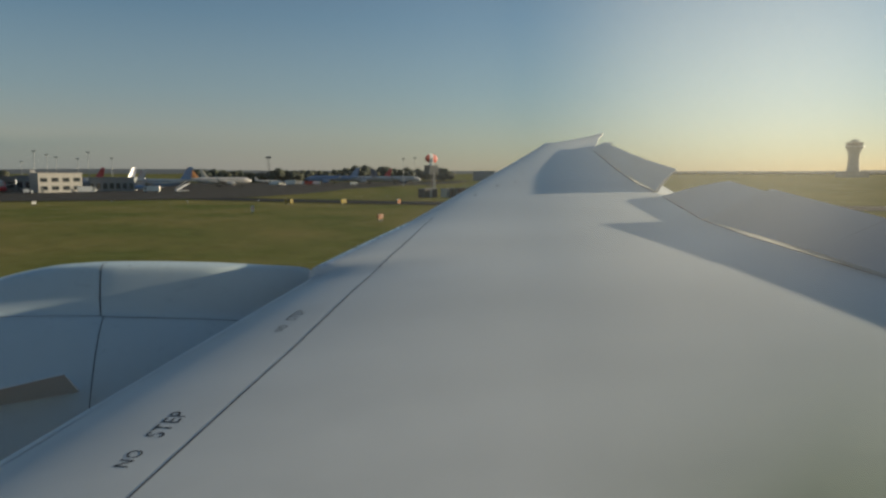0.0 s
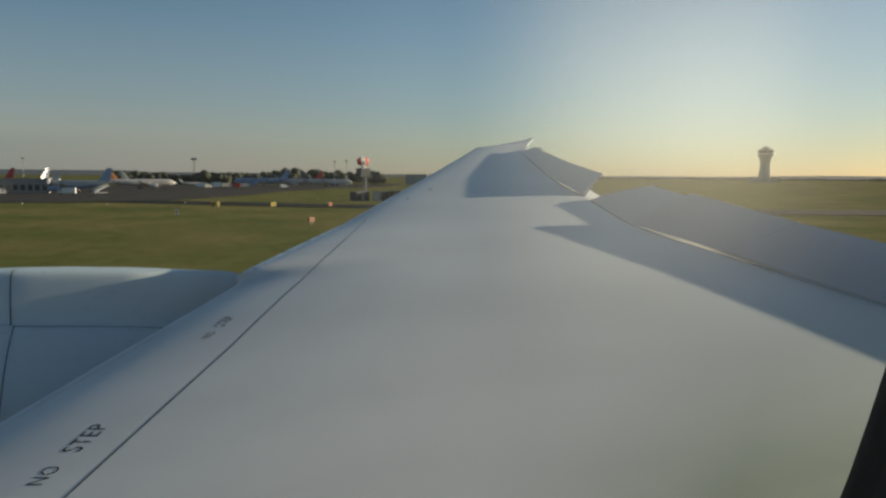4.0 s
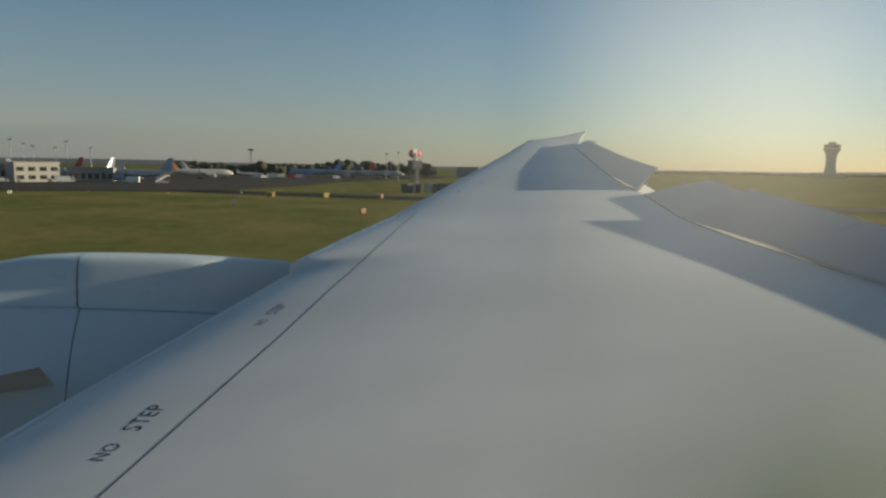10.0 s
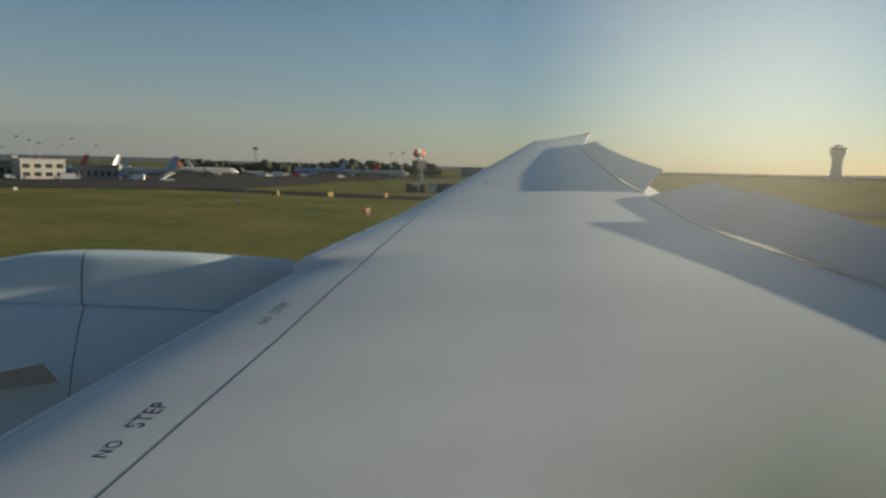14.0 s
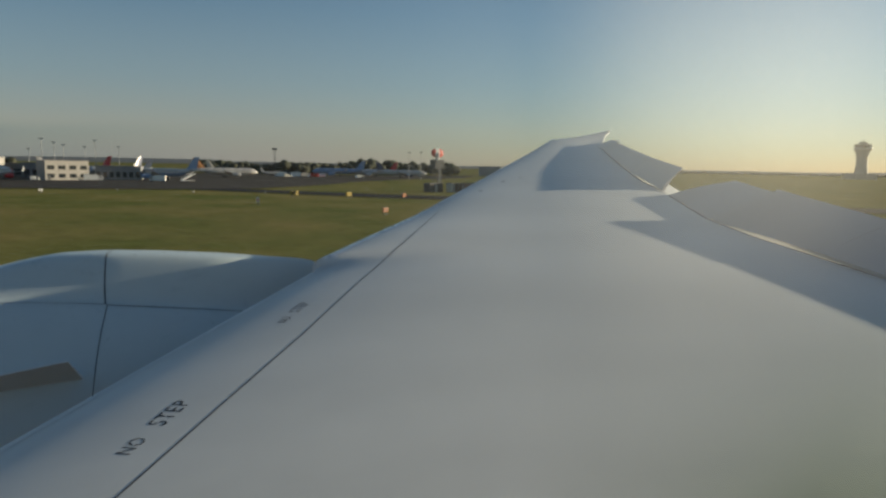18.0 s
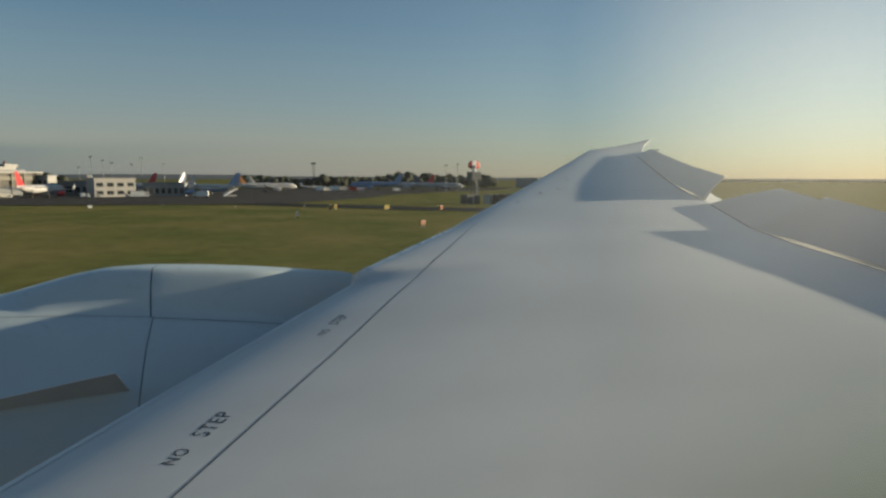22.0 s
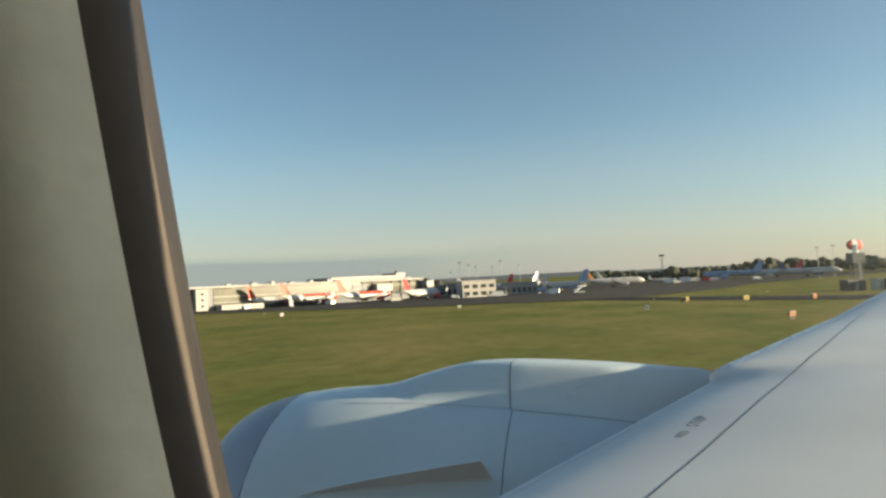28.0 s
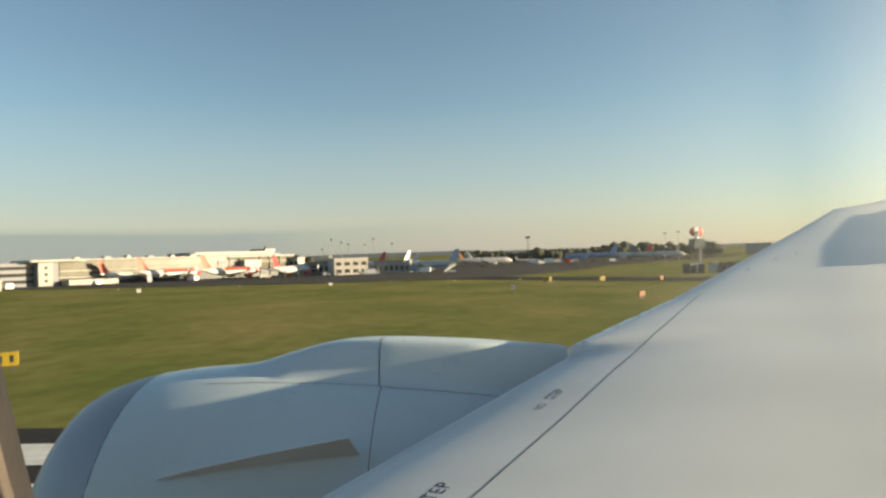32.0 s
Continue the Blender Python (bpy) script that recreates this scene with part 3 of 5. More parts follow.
def field_sign(az, d, turn, w, h, face, bars=2, label="", legs=2, mark=BLACK):
    """A boxed guidance sign on short legs; the writing that cannot be read is plain bars."""
    t = thing("guidance_sign", label, "sign", place(az, d), turn, group="airfield guidance signs")
    part("panel", boxes((-w / 2, -0.12, 0.28, w / 2, 0.12, 0.28 + h), bevel=0.02), face, t)
    part("top_rail", boxes((-w / 2 - 0.02, -0.14, 0.285 + h, w / 2 + 0.02, 0.14, 0.33 + h)), DARK_METAL, t)
    for k in range(legs):
        x = -w / 2 + w * (k + 0.5) / legs
        part("leg", boxes((x - 0.04, -0.05, 0, x + 0.04, 0.05, 0.28)), DARK_METAL, t)
        part("foot", boxes((x - 0.14, -0.14, -0.02, x + 0.14, 0.14, 0.03)), DARK_METAL, t)
    for k in range(bars):
        x = -w / 2 + w * (k + 0.6) / (bars + 0.2)
        part("marking_bar", boxes((x - 0.10, -0.126, 0.28 + h * 0.25, x + 0.10, -0.121, 0.28 + h * 0.75)), mark, t)
    return t


field_sign(-12.6, 80, 40, 1.0, 0.5, SIGN_ORANGE, 3, "orange boxed airfield sign on short legs in the grass")
field_sign(-14.2, 126, 40, 0.9, 0.7, SIGN_ORANGE, 1, "small orange airfield sign beside the taxiway")
field_sign(-4.75, 130, 34, 0.7, 0.8, SIGN_YELLOW, 1, "pale yellow airfield sign in the grass")
field_sign(-5.15, 130, 34, 0.7, 0.8, SIGN_YELLOW, 1, "pale yellow airfield sign beside its twin")
field_sign(-9.5, 128, 34, 1.3, 0.75, SIGN_YELLOW, 1, "yellow airfield sign tilted on uneven grass")
field_sign(37.4, 45, 30, 1.2, 0.8, SIGN_YELLOW, 2, "bright yellow sign with black marks near the runway edge")
field_sign(28.6, 152, 25, 0.8, 0.7, WHITE, 1, "white and red boxed sign at the apron edge", 2, RED)
field_sign(13.6, 150, 25, 0.7, 0.5, WHITE, 1, "small white sign at the apron edge", 2, BLACK)
field_sign(-2.0, 100, 0, 0.45, 0.75, WHITE, 1, "narrow white marker board in the grass", 1, RED)


def edge_light(az, d):
    t = thing("edge_light", "small white elevated edge light on a stub post", "light fitting", place(az, d), 0, group="edge lights")
    part("post", tube([(0, 0.05), (0.25, 0.05)], 8), DARK_METAL, t)
    part("lens", tube([(0.25, 0.10), (0.33, 0.13), (0.42, 0.10), (0.46, 0.03)], 10), WHITE, t)
    part("base_plate", tube([(-0.01, 0.18), (0.02, 0.18)], 10), GREY_METAL, t)


for az, d in ((3.0, 150), (-2.6, 150), (8.5, 165), (-14, 150), (21, 165), (-11.0, 186), (-13.2, 190), (30, 182)):
    edge_light(az, d)

# ---- airfield radar ----
RAD_AZ, RAD_D = -17.0, 185
radar = thing("radar_tower", "dark radar tower with a red and white double antenna", "radar tower", place(RAD_AZ, RAD_D), -RAD_AZ)
part("mast", boxes((0.75, -0.25, 0, 1.0, 0.25, 6.3)), GREY_METAL, radar)
for dx in (-0.9, 0.9):
    for dy in (-0.9, 0.9):
        part("tower_leg", boxes((dx - 0.09, dy - 0.09, 0, dx + 0.09, dy + 0.09, 6.2)), DARK_METAL, radar)
for z in (1.6, 3.2, 4.8):
    part("cross_frame", boxes((-0.98, -0.98, z - 0.06, 0.98, -0.86, z + 0.06), (-0.98, 0.86, z - 0.06, 0.98, 0.98, z + 0.06),
                              (-0.98, -0.86, z - 0.06, -0.86, 0.86, z + 0.06), (0.86, -0.86, z - 0.06, 0.98, 0.86, z + 0.06)), DARK_METAL, radar)
part("equipment_room", boxes((-1.5, -1.3, 6.2, 1.5, 1.3, 8.7), bevel=0.06), DARK_METAL, radar, "dark equipment room")
part("turntable", tube([(8.7, 0.55), (9.0, 0.6), (9.3, 0.35)], 16), WHITE, radar)
for y in (-1.5, 1.44):
    part("gallery_rail", boxes((-1.7, y, 7.15, 1.7, y + 0.06, 7.2)), GREY_METAL, radar)
for x in (-1.7, 1.64):
    for y in (-1.5, 1.44):
        part("gallery_post", boxes((x, y, 6.2, x + 0.06, y + 0.06, 7.145)), GREY_METAL, radar)


def antenna(x0, x1, material, lbl):
    """One upright band of the oval antenna."""
    rings = []
    for x in np.linspace(x0, x1, 7):
        r = math.sqrt(max(1 - (x / 2.05) ** 2, 0.002))
        rings.append([(x, 0.3 * r * math.cos(b), 10.55 + 1.3 * r * math.sin(b)) for b in [2 * math.pi * i / 16 for i in range(16)]])
    return smooth(part("antenna", loft(rings, caps=True), material, radar, lbl), 60)


antenna(-2.05, -0.75, RED, "red end of the oval antenna")
antenna(-0.745, 0.555, WHITE, "white middle of the oval antenna")
antenna(0.56, 2.05, RED, "red end of the oval antenna")
part("feed_horn", boxes((-0.15, -0.9, 9.3, 0.15, -0.3, 10.6)), WHITE, radar, "white feed arm")


def cabin(name, az, d, turn, w, dp, h, wall, label, roof=DARK_METAL, stripes=0):
    t = thing(name, label, "cabin", place(az, d), turn, group="cabins beside the radar")
    part("wall", boxes((-w / 2, -dp / 2, 0, w / 2, dp / 2, h), bevel=0.03), wall, t)
    part("roof", boxes((-w / 2 - 0.12, -dp / 2 - 0.12, h, w / 2 + 0.12, dp / 2 + 0.12, h + 0.14)), roof, t)
    part("door", boxes((-0.45, -dp / 2 - 0.03, 0.1, 0.45, -dp / 2 - 0.004, min(2.05, h - 0.2))), GREY_METAL, t)
    for k in range(stripes):
        x = -w / 2 + w * (k + 0.5) / stripes
        part("rib", boxes((x - 0.05, -dp / 2 - 0.05, 0.1, x + 0.05, -dp / 2 - 0.004, h - 0.1)), DARK_METAL, t)
    return t


HUT_DARK = mat("hut_cladding_dark", (0.055, 0.05, 0.05), 0.7, 0.0, 0.1, 1, 12)
HUT_BRICK = mat("hut_brick", (0.20, 0.10, 0.07), 0.8, 0.0, 0.15, 1, 14)
HUT_PALE = mat("hut_pale", (0.55, 0.52, 0.45), 0.7, 0.0, 0.08, 1, 12)
cabin("equipment_hut", -16.7, 178, 24, 4.6, 2.6, 2.3, HUT_DARK, "long dark equipment hut beside the radar tower", stripes=4)
cabin("equipment_hut", -18.2, 178, 24, 1.2, 2.4, 2.35, HUT_PALE, "pale narrow equipment hut between dark ones")
cabin("equipment_hut", -18.95, 179, 24, 2.6, 2.6, 2.35, HUT_DARK, "dark equipment hut with a flat roof", stripes=3)
cabin("equipment_hut", -19.75, 178, 24, 1.7, 2.4, 2.4, HUT_BRICK, "brick red equipment hut at the end of the row")
cabin("equipment_hut", -20.3, 177, 24, 0.8, 2.3, 2.45, WHITE, "white end cabin of the equipment row")

# ---- control tower ----
TOWER_CONC = mat("tower_concrete", (0.33, 0.32, 0.29), 0.8, 0.0, 0.08, 0.2, 3)
DARK_GLASS = mat("dark_glass", (0.03, 0.035, 0.04), 0.08, 0.0, 0.05, 1, 5)
tower = thing("control_tower", "tall pale concrete control tower with a flared glazed cab", "control tower", place(-49.5, 900))
part("shaft", tube([(0, 8.2), (4, 7.6), (9, 6.6), (15, 5.9), (21, 5.6), (26, 5.9), (30, 7.0), (33, 8.6), (34.4, 9.2)], 24), TOWER_CONC, tower)
part("gallery", tube([(34.4, 9.6), (35.2, 9.6)], 24), WHITE, tower)
part("cab", tube([(35.2, 7.6), (38.6, 8.8)], 16), DARK_GLASS, tower, "dark glazed cab")
for k in range(16):
    a = 2 * math.pi * k / 16
    b = boxes((-0.12, -0.12, 35.2, 0.12, 0.12, 38.7))
    bmesh.ops.translate(b, verts=b.verts, vec=(8.3 * math.cos(a), 8.3 * math.sin(a), 0))
    part("mullion", b, WHITE, tower)
part("roof", tube([(38.6, 9.3), (39.3, 9.3), (39.9, 6.5)], 24), TOWER_CONC, tower)
part("roof_cabin", tube([(39.9, 4.4), (42.0, 4.4), (42.4, 3.6)], 16), TOWER_CONC, tower)
part("aerial", tube([(42.4, 0.25), (47, 0.08)], 6), GREY_METAL, tower)
annex = [(-16, -7), (17, -7), (17, 9), (-16, 9)]
part("base_building", prism(annex, 0, 6.5), TOWER_CONC, tower, "low block at the foot of the tower")

# ---- aircraft on the apron ----
TYRE = mat("tyre", (0.02, 0.02, 0.02), 0.85)
PLANE_WHITE = mat("aircraft_white", (0.50, 0.48, 0.46), 0.3, 0.0, 0.03, 0.3, 5)
PLANE_GREY = mat("aircraft_grey", (0.42, 0.44, 0.47), 0.4, 0.0, 0.04, 0.3, 5)
ORANGE = mat("livery_orange", (0.44, 0.052, 0.020), 0.5, 0.0, 0.03, 0.3, 5)
LIV_RED = mat("livery_red", (0.50, 0.025, 0.03), 0.5, 0.0, 0.03, 0.3, 5)
BLUE = mat("livery_blue", (0.19, 0.29, 0.46), 0.35, 0.0, 0.03, 0.3, 5)
NAVY = mat("livery_navy", (0.05, 0.07, 0.13), 0.35, 0.0, 0.03, 0.3, 5)
BROWN = mat("livery_amber", (0.45, 0.20, 0.07), 0.4, 0.0, 0.05, 0.3, 5)


def parked_plane(az, d, turn, length, label, body=PLANE_WHITE, fin=ORANGE, cowl=None, patch=None, belly=None, nose=None):
    """A parked airliner, nose along local +x; turn in degrees from the x axis."""
    k = length / 37.6
    t = thing("parked_aircraft", label, "aircraft", place(az, d), turn, group="aircraft parked on the apron")
    R, H = 1.98 * k, 3.9 * k
    prof = [(18.8, 0.12, -0.55), (18.4, 0.55, -0.45), (17.6, 1.05, -0.3), (16.4, 1.55, -0.12), (14.6, 1.9, 0), (12.5, 1.98, 0), (0, 1.98, 0), (-6, 1.98, 0), (-9.5, 1.8, 0.15),
            (-13, 1.35, 0.55), (-16, 0.85, 0.95), (-18.3, 0.35, 1.25), (-18.8, 0.12, 1.3)]

    def ring(x, r, dz, n=16, grow=0.0):
        return [(x * k, (r * k + grow) * math.cos(2 * math.pi * i / n), H + dz * k + (r * k + grow) * math.sin(2 * math.pi * i / n)) for i in range(n)]

    hull = smooth(part("fuselage", loft([ring(*p) for p in prof], caps=True), body, t), 50)
    part("cockpit_glass", loft([ring(17.65, 1.06, -0.28, 16, 0.02)[2:7], ring(16.9, 1.40, -0.18, 16, 0.02)[2:7]], closed=False), DARK_GLASS, hull)
    for s in (-1, 1):
        row = loft([[(x * k, s * 1.985 * k * 1.0, H + 0.62 * k), (x * k, s * 1.96 * k, H + 0.86 * k)] for x in np.linspace(-9, 14, 8)], closed=False)
        bmesh.ops.translate(row, verts=row.verts, vec=(0, s * -0.075, 0))
        part("window_row", row, DARK_GLASS, hull)
    if patch:
        for s in (0, 1):
            rows = []
            for x in np.linspace(-6, 12.4, 12):
                r = ring(x, 1.98, 0, 32, 0.015)
                rows.append([r[(i + 16 * s) % 32] for i in ((1, 2, 3, 4, 5, 6) if s == 0 else (-6, -5, -4, -3, -2, -1))] if s == 0 else [r[i] for i in (10, 11, 12, 13, 14, 15)])
            part("livery_patch", loft(rows, closed=False), patch, hull, "coloured livery shape on the body")
    if nose:
        smooth(part("nose_cap", loft([ring(a, b, c, 16, 0.02) for a, b, c in prof[:5]]), nose, hull, "coloured nose"), 50)
    if belly:
        rows = [[ring(x, r, dz, 32, 0.02)[i] for i in range(16, 33 - 1)] for x, r, dz in prof[3:10]]
        part("belly_paint", loft(rows, closed=False), belly, hull, "coloured lower body")
    for s in (-1, 1):
        w = []
        for y, x0, c, z, th in ((1.6, 5.0, 7.2, -1.0, 0.45), (6.2, 2.0, 4.0, -0.65, 0.28), (16.6, -4.0, 1.7, 0.35, 0.10), (17.05, -4.5, 1.2, 1.2, 0.06), (17.2, -5.2, 0.7, 2.4, 0.04)):
            w.append([((x0) * k, s * y * k, H + z * k), ((x0 - c * 0.35) * k, s * y * k, H + (z + th) * k), ((x0 - c) * k, s * y * k, H + z * k), ((x0 - c * 0.35) * k, s * y * k, H + (z - th) * k)])
        part("wing", loft(w, caps=True), PLANE_GREY, t)
        hs = []
        for y, x0, c, z in ((0.4, -14.2, 4.0, 0.9), (6.2, -17.4, 1.6, 1.35)):
            hs.append([(x0 * k, s * y * k, H + z * k), ((x0 - c * 0.4) * k, s * y * k, H + (z + 0.14) * k), ((x0 - c) * k, s * y * k, H + z * k), ((x0 - c * 0.4) * k, s * y * k, H + (z - 0.14) * k)])
        part("tailplane", loft(hs, caps=True), body, t)
        nac = []
        for x, r in ((6.9, 0.95), (7.1, 1.05), (6.4, 1.18), (4.6, 1.15), (3.2, 0.85), (2.2, 0.5)):
            nac.append([(x * k, s * 5.75 * k + r * k * math.cos(2 * math.pi * i / 14), H - 1.95 * k + r * k * math.sin(2 * math.pi * i / 14)) for i in range(14)])
        smooth(part("engine", loft(nac, caps=True), cowl or body, t), 50)
        part("engine_pylon", boxes(((2.2) * k, (s * 5.75 - 0.12) * k, H - 1.2 * k, 5.6 * k, (s * 5.75 + 0.12) * k, H - 0.55 * k)), PLANE_GREY, t)
        part("main_gear_leg", boxes((-1.6 * k, (s * 3.8 - 0.15) * k, 0.5, -1.3 * k, (s * 3.8 + 0.15) * k, H - 1.0 * k)), GREY_METAL, t)
        b = tube([(-0.45 * k, 0.56 * k), (0.45 * k, 0.56 * k)], 12, "z")
        bmesh.ops.rotate(b, verts=b.verts, matrix=Matrix.Rotation(math.pi / 2, 3, "X"))
        bmesh.ops.translate(b, verts=b.verts, vec=(-1.45 * k, s * 3.8 * k, 0.56 * k))
        part("main_wheel", b, TYRE, t)
    part("nose_gear_leg", boxes((12.6 * k, -0.12 * k, 0.4, 12.9 * k, 0.12 * k, H - 1.7 * k)), GREY_METAL, t)
    b = tube([(-0.25 * k, 0.4 * k), (0.25 * k, 0.4 * k)], 12, "z")
    bmesh.ops.rotate(b, verts=b.verts, matrix=Matrix.Rotation(math.pi / 2, 3, "X"))
    bmesh.ops.translate(b, verts=b.verts, vec=(12.75 * k, 0, 0.4 * k))
    part("nose_wheel", b, TYRE, t)
    f = []
    for z, x0, c, th in ((1.3, -11.8, 6.6, 0.22), (2.2, -13.0, 5.2, 0.2), (7.7, -17.2, 2.5, 0.08)):
        f.append([((x0) * k, 0, H + z * k), ((x0 - c * 0.4) * k, th * k, H + z * k), ((x0 - c) * k, 0, H + z * k), ((x0 - c * 0.4) * k, -th * k, H + z * k)])
    part("tail_fin", loft(f, caps=True), fin, t, "coloured tail fin")
    return t


# bearing, distance, heading of the nose
parked_plane(29.2, 345, 74, 33.8, "white airliner with an orange tail beside the terminal", fin=ORANGE, cowl=ORANGE)
parked_plane(26.2, 340, 69, 37.6, "white airliner with an orange tail and orange nose patch", fin=ORANGE, cowl=ORANGE, patch=ORANGE, nose=ORANGE)
parked_plane(21.6, 335, 68, 37.6, "white airliner with an orange tail and orange body patch", fin=ORANGE, cowl=ORANGE, patch=ORANGE, nose=ORANGE)
parked_plane(16.7, 335, 78, 36.0, "white airliner with a red tail and red nose", fin=LIV_RED, cowl=LIV_RED, nose=LIV_RED)
parked_plane(5.3, 352, 156, 37.0, "blue and white airliner with a blue tail", fin=BLUE, cowl=BLUE, belly=BLUE)
parked_plane(0.4, 430, 12, 37.6, "white airliner with an amber tail behind the blue one", fin=BROWN)
parked_plane(8.6, 372, 236, 37.6, "dark grey airliner with a dark tail beside the pier", fin=NAVY, body=PLANE_GREY)
parked_plane(10.8, 440, 150, 37.6, "white airliner with a red tail behind the pier", fin=LIV_RED)
parked_plane(11.6, 470, 20, 33.8, "all white airliner behind the low buildings", fin=PLANE_WHITE)
parked_plane(8.0, 450, 165, 33.8, "white airliner with a white tail far across the apron", fin=PLANE_WHITE)
parked_plane(0.0, 500, 8, 33.8, "cream airliner in the sun far across the apron", fin=HUT_PALE, body=HUT_PALE)
parked_plane(-8.6, 520, 172, 40.0, "blue airliner far off by the trees", body=BLUE, fin=BLUE)
parked_plane(-11.6, 535, 178, 37.6, "grey airliner with a red tail far off by the trees", fin=LIV_RED, body=PLANE_GREY)
parked_plane(-14.0, 500, -8, 37.6, "white airliner with a dark tail parked across the grass", fin=NAVY, cowl=NAVY)
parked_plane(-3.2, 540, 10, 18.0, "small white aircraft far across the apron", fin=PLANE_WHITE)

# ---- terminal and apron buildings ----
CLAD_WHITE = mat("white_cladding", (0.32, 0.305, 0.28), 0.55, 0.0, 0.05, 0.1, 2.0)
CLAD_CREAM = mat("cream_blinds", (0.165, 0.15, 0.105), 0.6, 0.0, 0.08, 0.15, 2.0)
TAN_GLASS = mat("tan_glazing", (0.11, 0.10, 0.07), 0.35, 0.0, 0.15, 0.12, 1.0)
OLIVE_GLASS = mat("olive_glazing", (0.13, 0.13, 0.095), 0.3, 0.0, 0.15, 0.12, 1.0)
CLAD_GREY = mat("grey_cladding", (0.20, 0.205, 0.22), 0.6, 0.0, 0.08, 0.1, 2.0)
TERMINAL_WALL = mat("terminal_wall", (0.095, 0.088, 0.068), 0.7, 0.0, 0.12, 0.12, 1.5)
CLAD_MID = mat("mid_grey_cladding", (0.26, 0.27, 0.28), 0.6, 0.0, 0.08, 0.1, 2.0)


def bays(parent, x0, x1, z0, z1, y, count, glass, frame_mat, proud=0.12):
    """A glazed band: one pane a bay, with posts between and rails above and below."""
    w = (x1 - x0) / count
    for k in range(count):
        part("pane", boxes((x0 + k * w + 0.1, y - 0.04, z0 + 0.1, x0 + (k + 1) * w - 0.1, y, z1 - 0.1)), glass, parent)
        part("post", boxes((x0 + k * w - 0.1, y - proud, z0, x0 + k * w + 0.1, y, z1)), frame_mat, parent)
    part("rail", boxes((x0, y - proud - 0.03, z0 - 0.12, x1, y, z0 + 0.08)), frame_mat, parent)
    part("rail", boxes((x0, y - proud - 0.03, z1 - 0.08, x1, y, z1 + 0.12)), frame_mat, parent)


TX, TY, _ = place(34.6, 330)
UX, UY, _ = place(16.6, 395)
T_TURN = math.degrees(math.atan2(UY - TY, UX - TX))
T_LEN = math.hypot(UX - TX, UY - TY)
terminal = thing("terminal_building", "long white terminal building with glazed bands, sunlit front", "terminal", (TX, TY, -3.15), T_TURN)
part("main_wall", boxes((4, 0.2, 0, T_LEN, 40, 11.6)), TERMINAL_WALL, terminal)
# dark box in place of the shadow along the foot of the front
part("undercroft", boxes((26.2, -0.2, 0, T_LEN * 0.98, 0.18, 3.4)), DARK_METAL, terminal, "dark box standing in for shadow on the ground floor")
part("front_slab", boxes((3.6, -1.0, 3.7, T_LEN * 0.66, 0.2, 4.2)), CLAD_WHITE, terminal, "white floor edge band")
part("front_slab", boxes((3.6, -1.0, 6.5, T_LEN * 0.66, 0.2, 7.1)), CLAD_WHITE, terminal, "white floor edge band")
part("parapet", boxes((3.6, -1.2, 11.3, T_LEN * 0.66, 0.3, 11.95)), CLAD_WHITE, terminal, "white roof edge")
part("parapet", boxes((T_LEN * 0.66, -0.6, 10.9, T_LEN, 0.3, 11.5)), CLAD_WHITE, terminal, "white roof edge")
up_band = part("upper_glazing", boxes((4, 0.0, 7.3, T_LEN * 0.66, 0.15, 11.2)), CLAD_CREAM, terminal, "cream glazed upper band")
bays(up_band, 4.2, T_LEN * 0.66, 7.4, 11.1, -0.02, 26, TAN_GLASS, CLAD_CREAM)
mid_band = part("middle_glazing", boxes((4, 0.0, 4.3, T_LEN * 0.66, 0.15, 6.3)), DARK_GLASS, terminal, "dark glazed middle band")
bays(mid_band, 4.2, T_LEN * 0.66, 4.4, 6.2, -0.02, 26, OLIVE_GLASS, CLAD_CREAM)
part("ground_floor_annex", boxes((5.0, -7.0, 0, 26, -0.1, 3.0), bevel=0.08), CLAD_WHITE, terminal, "white ground floor annex")
part("end_pillar", boxes((-5.0, -2.0, 0.3, 0.6, 6.0, 10.7), bevel=0.1), CLAD_WHITE, terminal, "tall bright white end pillar")
for k in range(3):
    part("pillar_window", boxes((-2.6, -2.06, 2.4 + 2.8 * k, -1.4, -2.004, 3.5 + 2.8 * k)), DARK_GLASS, terminal)
part("stair_recess", boxes((0.6, -0.6, 0, 3.6, 6, 11.0)), CLAD_GREY, terminal, "grey stair recess")
part("end_roof", boxes((-8.0, -2.4, 11.0, 14.0, 20, 11.9)), CLAD_WHITE, terminal, "white flat roof slab")
part("end_block", boxes((-26, 2, 0, -5.2, 26, 10.8)), CLAD_GREY, terminal, "dark grey end block")
for k in range(3):
    part("block_band", boxes((-25.6, 1.9, 2.2 + 2.9 * k, -5.6, 1.996, 3.6 + 2.9 * k)), DARK_GLASS, terminal)
part("stair_tower", boxes((-34, 4, 0, -26.2, 20, 10.2)), CLAD_GREY, terminal, "dark grey stair tower")
part("roof_unit", boxes((-30, 6, 10.2, -26.4, 12, 11.5)), CLAD_WHITE, terminal, "white roof plant")
part("upper_recess", boxes((T_LEN * 0.58, 7, 11.6, T_LEN * 0.97, 33, 12.5)), CLAD_GREY, terminal, "dark recessed storey under the upper roof")
part("upper_block", boxes((T_LEN * 0.55, 6, 12.5, T_LEN * 0.93, 34, 13.9), bevel=0.1), CLAD_WHITE, terminal, "white set-back upper storey")
part("upper_roof", boxes((T_LEN * 0.90, 9, 13.9, T_LEN * 0.96, 25, 15.3), bevel=0.5), CLAD_WHITE, terminal, "white rounded roof housing")
